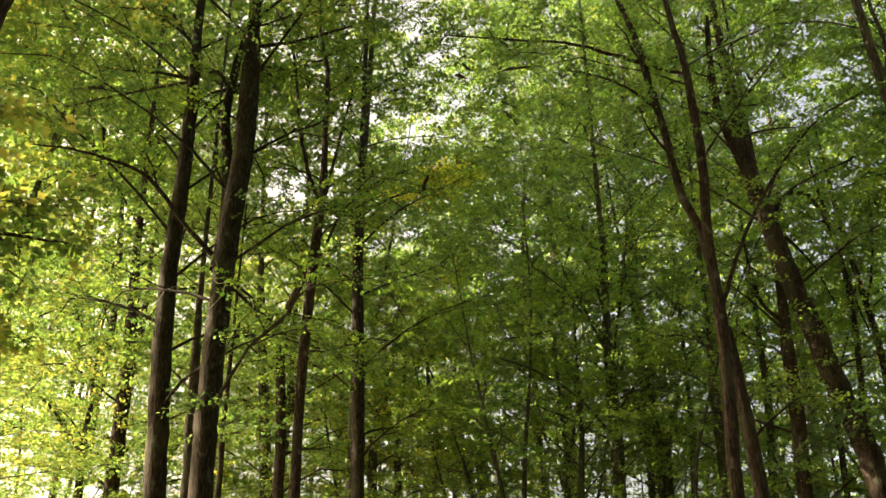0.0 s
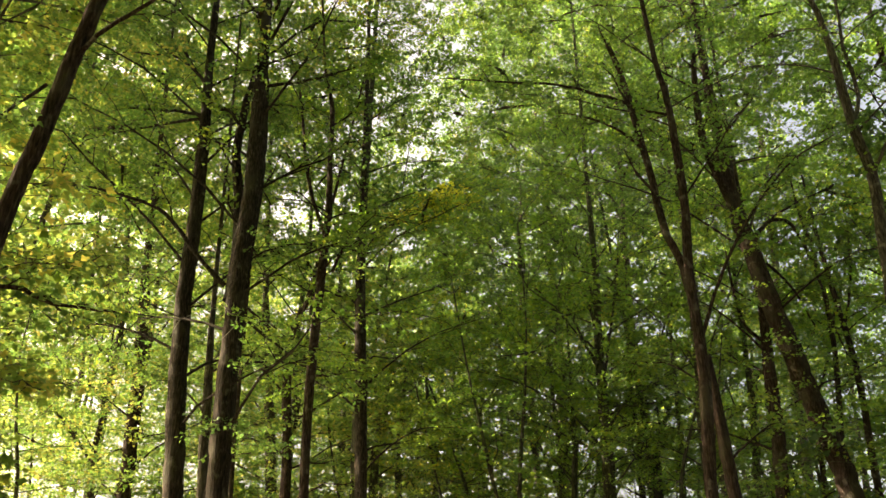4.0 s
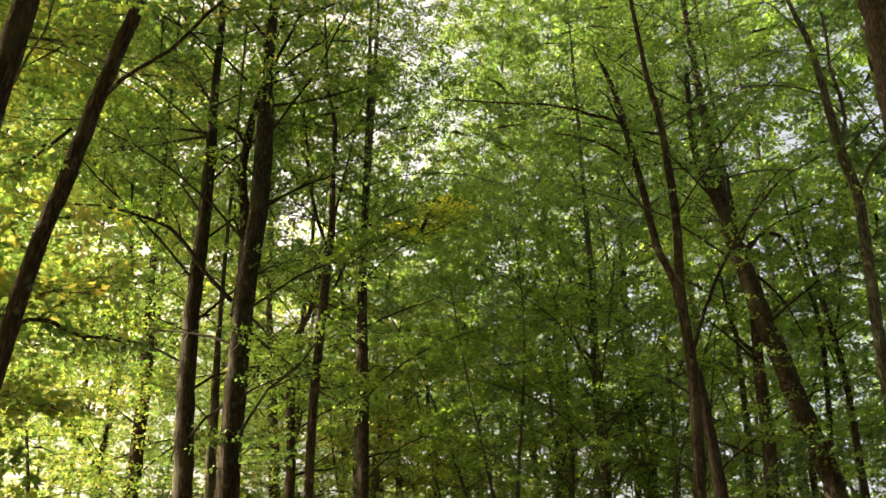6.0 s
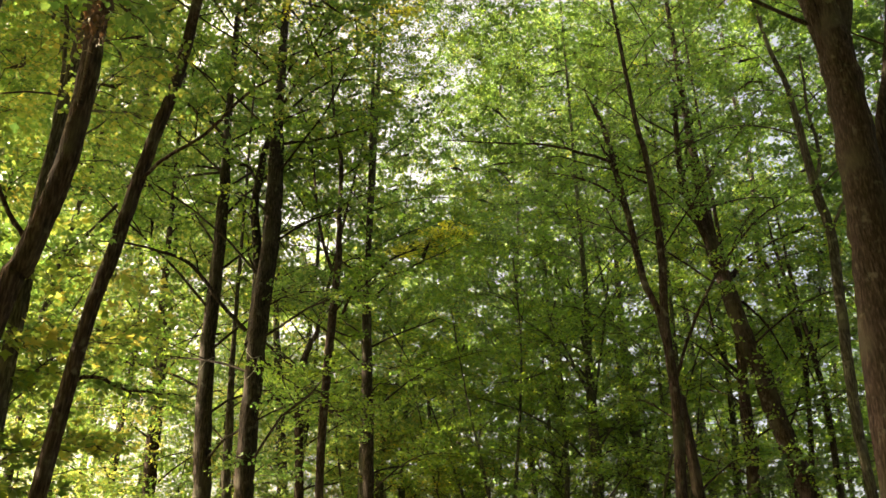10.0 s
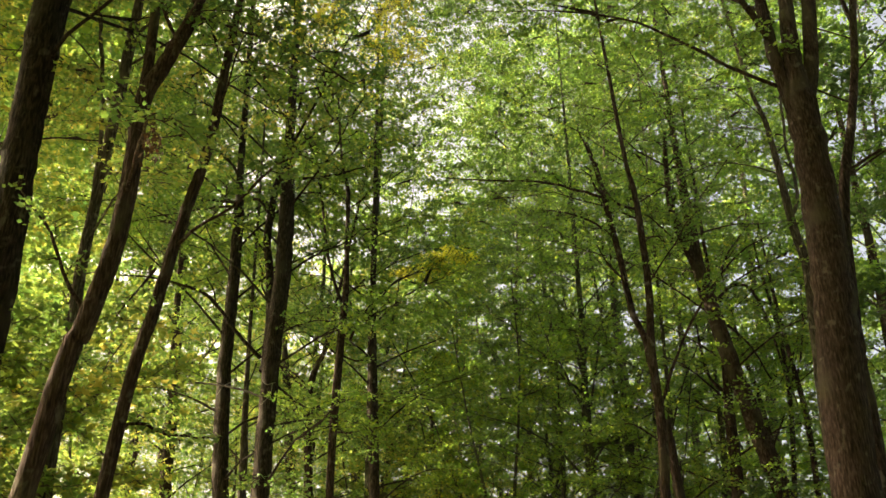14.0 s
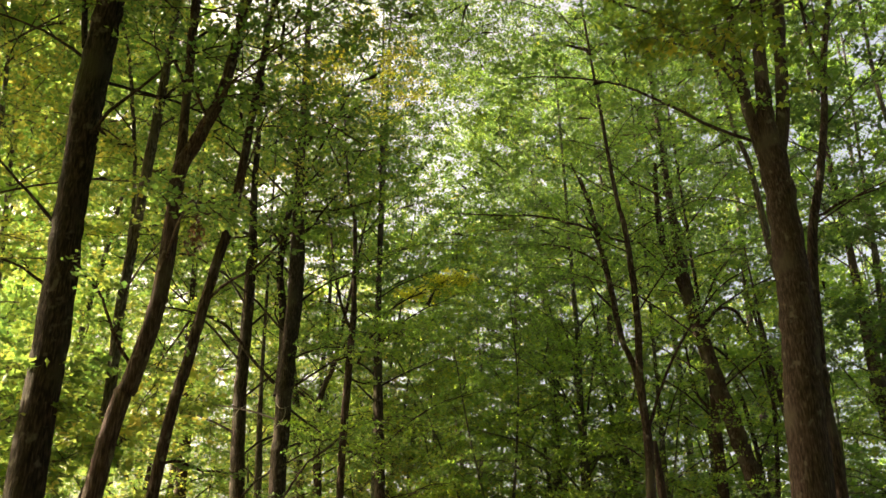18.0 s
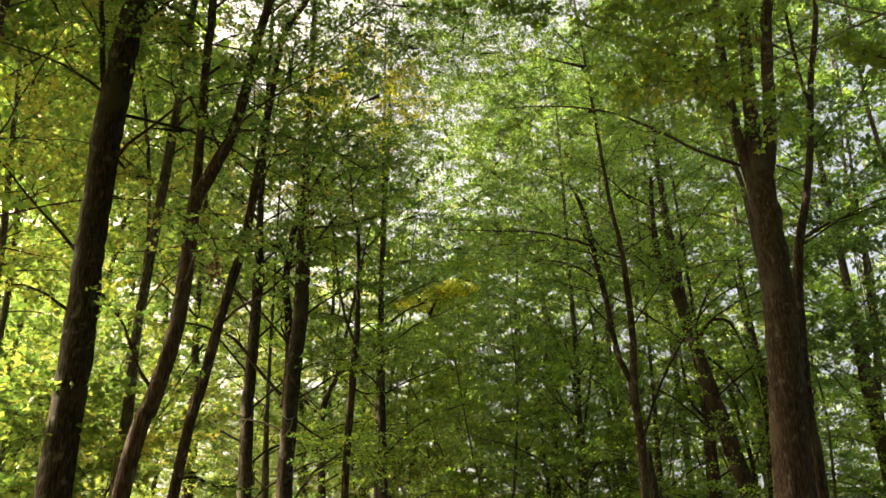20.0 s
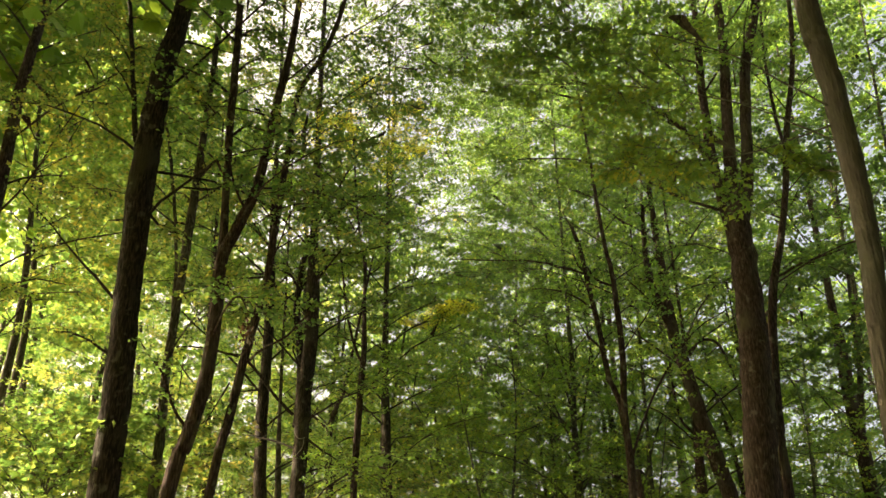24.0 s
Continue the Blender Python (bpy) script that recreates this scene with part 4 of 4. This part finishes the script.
WOOD = "trees of the wood behind"
YOUNG = "young trees of the understorey"
SIDE = "trees of the wood around"
LAYERS = "young hornbeams between the trunks"
FAR = [
    proto("forest_tree", "tall slim forest tree with haze-greyed bark and a deep green crown", 901, 26, 0.14, SHADE, 28, 3.4, 4.4, 0.145, 50, WOOD, bark=BARK_GREY_LIT_HAZED),
    proto("forest_tree", "tall forest tree with haze-greyed bark and a mid-green leafy crown", 902, 28, 0.15, GREEN, 30, 3.6, 4.4, 0.145, 49, WOOD, bark=BARK_GREY_LIT_HAZED),
    proto("forest_tree", "forest tree with a yellowing green crown and thin dark trunk", 903, 25, 0.14, FRESH, 28, 4.0, 4.2, 0.145, 46, WOOD, bark=BARK_HAZE_GREEN),
    proto("young_tree", "slender young understorey tree with thin stem and light leaves", 904, 11, 0.07, GREEN, 14, 2.6, 2.3, 0.12, 24, YOUNG, bark=BARK_HAZE_GREEN),
    proto("young_tree", "slender young tree with bright yellow-green leaves", 905, 10, 0.06, FRESH, 14, 2.6, 2.3, 0.12, 26, YOUNG, bark=BARK_HAZE_GREEN),
    proto("forest_tree", "tall forest tree with a broad green crown", 906, 25, 0.18, GREEN, 26, 4.0, 5.0, 0.20, 22, SIDE),
    proto("forest_tree", "out-of-view forest tree with a broad yellow-green crown, added for shade", 907, 24, 0.20, FRESH, 24, 5.0, 5.0, 0.30, 12, SIDE),
    proto("forest_tree", "tall forest tree with a yellow-green crown above a bare trunk", 908, 26, 0.18, FRESH, 28, 12.0, 4.8, 0.20, 26, SIDE, forked=(), bark=BARK_GREY_LIT_HAZED),
    proto("pole_tree", "thin dark pole-like tree with a bare lower stem", 909, 12, 0.075, DEEP, 12, 6.0, 2.4, 0.11, 30, "thin pole trees", bark=BARK_HAZE_GREEN),
    # Stands only out of view: coarse big leaves, added to block light.
    proto("forest_tree", "out-of-view forest tree added for shade, high crown on bare trunk", 908, 26, 0.18, GREEN, 28, 10.0, 5.0, 0.42, 8.5, SIDE, forked=(), bark=BARK_GREY_LIT_HAZED),
    proto("hornbeam", "spreading young hornbeam with flat layered green sprays", 911, 11.5, 0.075, GREEN, 26, 2.6, 3.7, 0.080, 23, LAYERS, subs=6, twigs=8, forked=(), lift=0.30, bark=BARK_HAZE_GREEN),
    proto("hornbeam", "spreading young hornbeam with flat layered mid-green sprays", 912, 12.5, 0.08, GREEN, 28, 3.0, 3.9, 0.080, 23, LAYERS, subs=6, twigs=8, forked=(0.35,), lift=0.30, bark=BARK_HAZE_GREEN),
    proto("hornbeam", "spreading young hornbeam with flat layered yellow-green sprays", 913, 11, 0.075, FRESH, 26, 2.4, 3.6, 0.080, 23, LAYERS, subs=6, twigs=8, forked=(), lift=0.30, bark=BARK_HAZE_GREEN),
    proto("forest_tree", "tall forest tree with a deep green crown above a bare trunk", 914, 26, 0.17, SHADE, 28, 12.0, 4.8, 0.125, 46, SIDE, forked=(), bark=BARK_GREY_LIT_HAZED),
]


def stand(spots):
    """Copies of the wood's trees at (x, y, which, turn, size)."""
    used = set()
    for x, y, which, turn, size in spots:
        m = pose(x, y, 0, 0, 0, turn) @ Matrix.Diagonal((size, size, size, 1))
        if which in used:
            o = copy_thing(FAR[which], pose(x, y, 0, 0, 0, turn))
            o.scale = (size, size, size)
        else:
            FAR[which].matrix_basis = m
            used.add(which)


def scattered():
    rng = np.random.default_rng(77)
    # Kind 9 trees in these lists are unseen, added to block sun and sky.
    west_and_flank = [(-23.5, 12.5, 9, 75, 1.3), (-12.8, 16.0, 7, 40, 0.95), (-13.5, 24.5, 7, 200, 1.0), (-11.0, 29, 7, 90, 1.0), (11.5, 13.5, 0, 10, 0.9),
                      (13.5, 21.5, 1, 130, 1.0), (-13.5, 7.5, 7, 300, 1.0), (-12.0, -1.5, 9, 150, 1.0), (-6.5, -10.5, 9, 60, 1.0), (2.5, -13.0, 9, 210, 1.0),
                      (8.5, -4.5, 9, 110, 0.95), (-18, 1.5, 9, 35, 1.3), (-19, 14.5, 9, 265, 1.35), (-13.0, 3.0, 9, 15, 1.0), (-16.5, 6.0, 9, 130, 1.05), (-14.6, 11.6, 9, 220, 0.95), (-18.5, -1.8, 9, 300, 1.2), (-23.5, -9.0, 6, 40, 1.0)]
    behind = [(-18, -5.5, 9, 325, 1.25), (-19.5, 21, 7, 15, 1.35), (-14, 34, 7, 45, 1.2), (-20, 31, 7, 145, 1.25), (-24, 37, 7, 245, 1.25), (-17.5, 40, 7, 345, 1.2),
              (-15.0, 20.5, 7, 70, 1.0), (-18.5, 26, 7, 250, 1.0), (6.4, 26.5, 13, 0, 1.0), (0.6, 38, 0, 190, 0.9), (-3.6, 30.0, 2, 140, 1.0), (-4.6, 25.0, 2, 260, 0.95), (-2.4, 41, 1, 20, 0.9),
              (3.4, 43, 0, 290, 0.95), (3.6, 31.5, 13, 75, 0.95)]
    # From the third entry on: unseen trees added to shade trunks and ground.
    over = [(1.9, 34, 0, 240, 0.80), (6.5, 42, 13, 120, 1.3), (5.2, -6.2, 9, 50, 1.0), (-5.6, -5.6, 9, 170, 1.0), (7.6, -1.0, 9, 290, 1.0), (-7.9, -1.2, 9, 5, 1.0),
            (-9.5, -6.0, 3, 10, 1.0), (-8.0, -9.0, 3, 80, 1.0), (-10.0, -2.5, 4, 200, 0.9), (7.5, -8.5, 3, 150, 1.0), (9.5, -1.0, 3, 20, 1.0)]
    layers = [(1.3, 23.5, 11, 20, 0.95), (5.6, 22.2, 11, 260, 0.9), (7.4, 27.0, 10, 80, 1.05), (10.0, 22.5, 11, 310, 1.0), 
              (4.7, 31.0, 11, 45, 1.15), (12.4, 27.0, 10, 120, 1.1), (-6.3, 21.5, 12, 10, 1.0), (-9.8, 19.0, 12, 130, 1.0), (-7.2, 27.5, 12, 240, 1.1), (-12.4, 20.5, 12, 330, 1.0),
              (-2.9, 23.0, 12, 75, 0.95), (9.4, 16.6, 10, 190, 0.95), (-14.2, 29.0, 12, 50, 1.15), (-17.5, 34.0, 12, 160, 1.2), (-10.6, 32.5, 12, 270, 1.1), (-20.5, 38.5, 12, 20, 1.3), (-15.8, 24.5, 12, 110, 1.1), (-6.4, 32.0, 12, 35, 1.15),
              (-9.2, 37.0, 12, 145, 1.3), (-12.6, 40.0, 12, 255, 1.35), (-4.2, 38.5, 12, 5, 1.3), (-7.0, 42.0, 12, 95, 1.4), (4.5, 17.2, 11, 200, 0.85)]
    high = [(10.6, 31.5, 13, 100, 1.25), (5.4, 36.0, 13, 160, 1.2), (9.2, 38.5, 13, 15, 1.35), (14.5, 34.0, 13, 250, 1.4)]
    out = west_and_flank + behind + over + high + layers

    def fill(x0, x1, y0, y1, gap, tries, kinds, free=lambda x, y: True):
        for _ in range(tries):
            x, y = rng.uniform(x0, x1), rng.uniform(y0, y1)
            if not free(x, y) or any((x - a) ** 2 + (y - b) ** 2 < gap * gap for a, b, *_ in out):
                continue
            left = x < 0.05 * y
            if gap > 3 and not left and x > 3 and rng.uniform() < 0.5:
                continue
            which = kinds[int(rng.integers(len(kinds)))]
            if left and which == 0 and rng.uniform() < 0.75:
                which = 2
            if not left and which == 2 and rng.uniform() < 0.7:
                which = 0
            if left and which < 3 and x < -5:
                which = 7
            if left and which == 3:
                which = 4
            out.append((x, y, which, rng.uniform(0, 360), rng.uniform(0.85, 1.15)))

    fill(-34, 34, 26, 58, 5.4, 900, (0, 1, 2, 1, 0), lambda x, y: abs(x) < 0.60 * y + 1 and (abs(x - 0.03 * y) > 2.6 or y > 46))
    fill(3, 32, 44, 62, 5.6, 28, (5,), lambda x, y: x < 0.55 * y)
    fill(2.5, 17, 24, 36, 2.2, 14, (8,), lambda x, y: x < 0.58 * y)
    fill(-14, 16, 19, 33, 3.4, 160, (3, 4, 3), lambda x, y: abs(x) < 0.6 * y + 1)
    fill(1.5, 13, 33, 46, 2.6, 40, (3,), lambda x, y: x < 0.3 * y)
    # Flank and rear trees, nearly all unseen, added to shade the wood.
    fill(-22, -13, -16, -8, 6.0, 30, (5, 6, 6))
    fill(16, 28, -14, 20, 7.5, 60, (5, 5))
    fill(-26, 26, -34, -9, 4.6, 160, (9,))
    return out



def withered_clump(tree, spot):
    """Brown dead leaves hanging together from a thin shoot."""
    rng = np.random.default_rng(66)
    n = 45
    around = rng.normal(0, 1, (n, 3)) * np.array([0.05, 0.05, 0.11]) + np.array(spot) - np.array(tree.location)
    me = leaf_mesh("withered_leaves", around, np.tile((0, 0, -1.0), (n, 1)), rng.uniform(0.05, 0.085, n), LOBED, rng, WITHERED, 1.2)
    part("withered_leaves", me, tree, "hanging clump of brown withered leaves")


def dead_twig(tree, nodes):
    """A pale barkless twig bent across a trunk."""
    line = spline(nodes, 5) - np.array([*tree.location, 0])
    v, f = tubes(line[None, :, :3], line[None, :, 3], 6)
    part("dead_twig", mesh_from("dead_twig", v, f, DEAD_WOOD, True), tree, "pale bent dead twig")


withered_clump(leaning, (-2.4, 1.8, 6.0))
dead_twig(twin, [(-3.78, 12.80, 7.45, 0.0060), (-3.60, 12.72, 7.22, 0.0072), (-3.42, 12.74, 7.26, 0.0048)])
dead_twig(twin, [(-3.48, 12.76, 7.24, 0.0054), (-3.50, 12.70, 7.00, 0.0072), (-3.68, 12.76, 6.80, 0.0042)])
dead_twig(straight, [(-4.78, 13.50, 7.22, 0.0048), (-4.66, 13.46, 7.40, 0.0060), (-4.46, 13.50, 7.52, 0.0036)])
stand(scattered())


def sapling(x, y, height, seed):
    rng = np.random.default_rng(seed)
    trunk = [(x + dx, y + dy, z, r) for dx, dy, z, r in straight_trunk(height, 0.05, rng)]
    make_tree("maple_sapling", "young maple with bright yellow-green leaves in the sun", seed, trunk, [], BARK_GREY_LIT_HAZED, FRESH, 20, 0.42 * height, 1.5,
              leaf=0.105, density=34, shape=LOBED, sides=8, subs=7, twigs=5, group="maple saplings in the sun")


for spot in ((-5.3, 5.7, 5.6, 31), (-6.4, 6.7, 5.7, 32), (-7.6, 7.6, 6.2, 33), (-7.2, 5.6, 5.4, 34), (-8.4, 9.6, 6.8, 35)):
    sapling(*spot)


def far_wood():
    """A belt of massed foliage closing the wood all round."""
    rng = np.random.default_rng(5)
    n = 70000
    a = rng.uniform(-np.pi, np.pi, n)
    r = rng.uniform(58, 78, n)
    # Unseen sides and rear rise higher, added to cut light on near trunks.
    tall = np.where(np.abs(a) < 0.85, 14.0, 27.0)
    z = tall * rng.uniform(0, 1, n) ** 0.9
    bump = 0.8 + 0.2 * np.sin(a * 23) * np.sin(a * 57 + 1)
    spots = np.stack([np.sin(a) * r, 15 + np.cos(a) * r, z * bump], -1)
    ways = unit(rng.normal(0, 1, (n, 3)))
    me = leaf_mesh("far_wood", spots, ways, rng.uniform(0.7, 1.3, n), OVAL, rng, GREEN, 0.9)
    tagged(new("far_wood", me), "massed green foliage of the distant forest", "forest", kind="stuff")


far_wood()
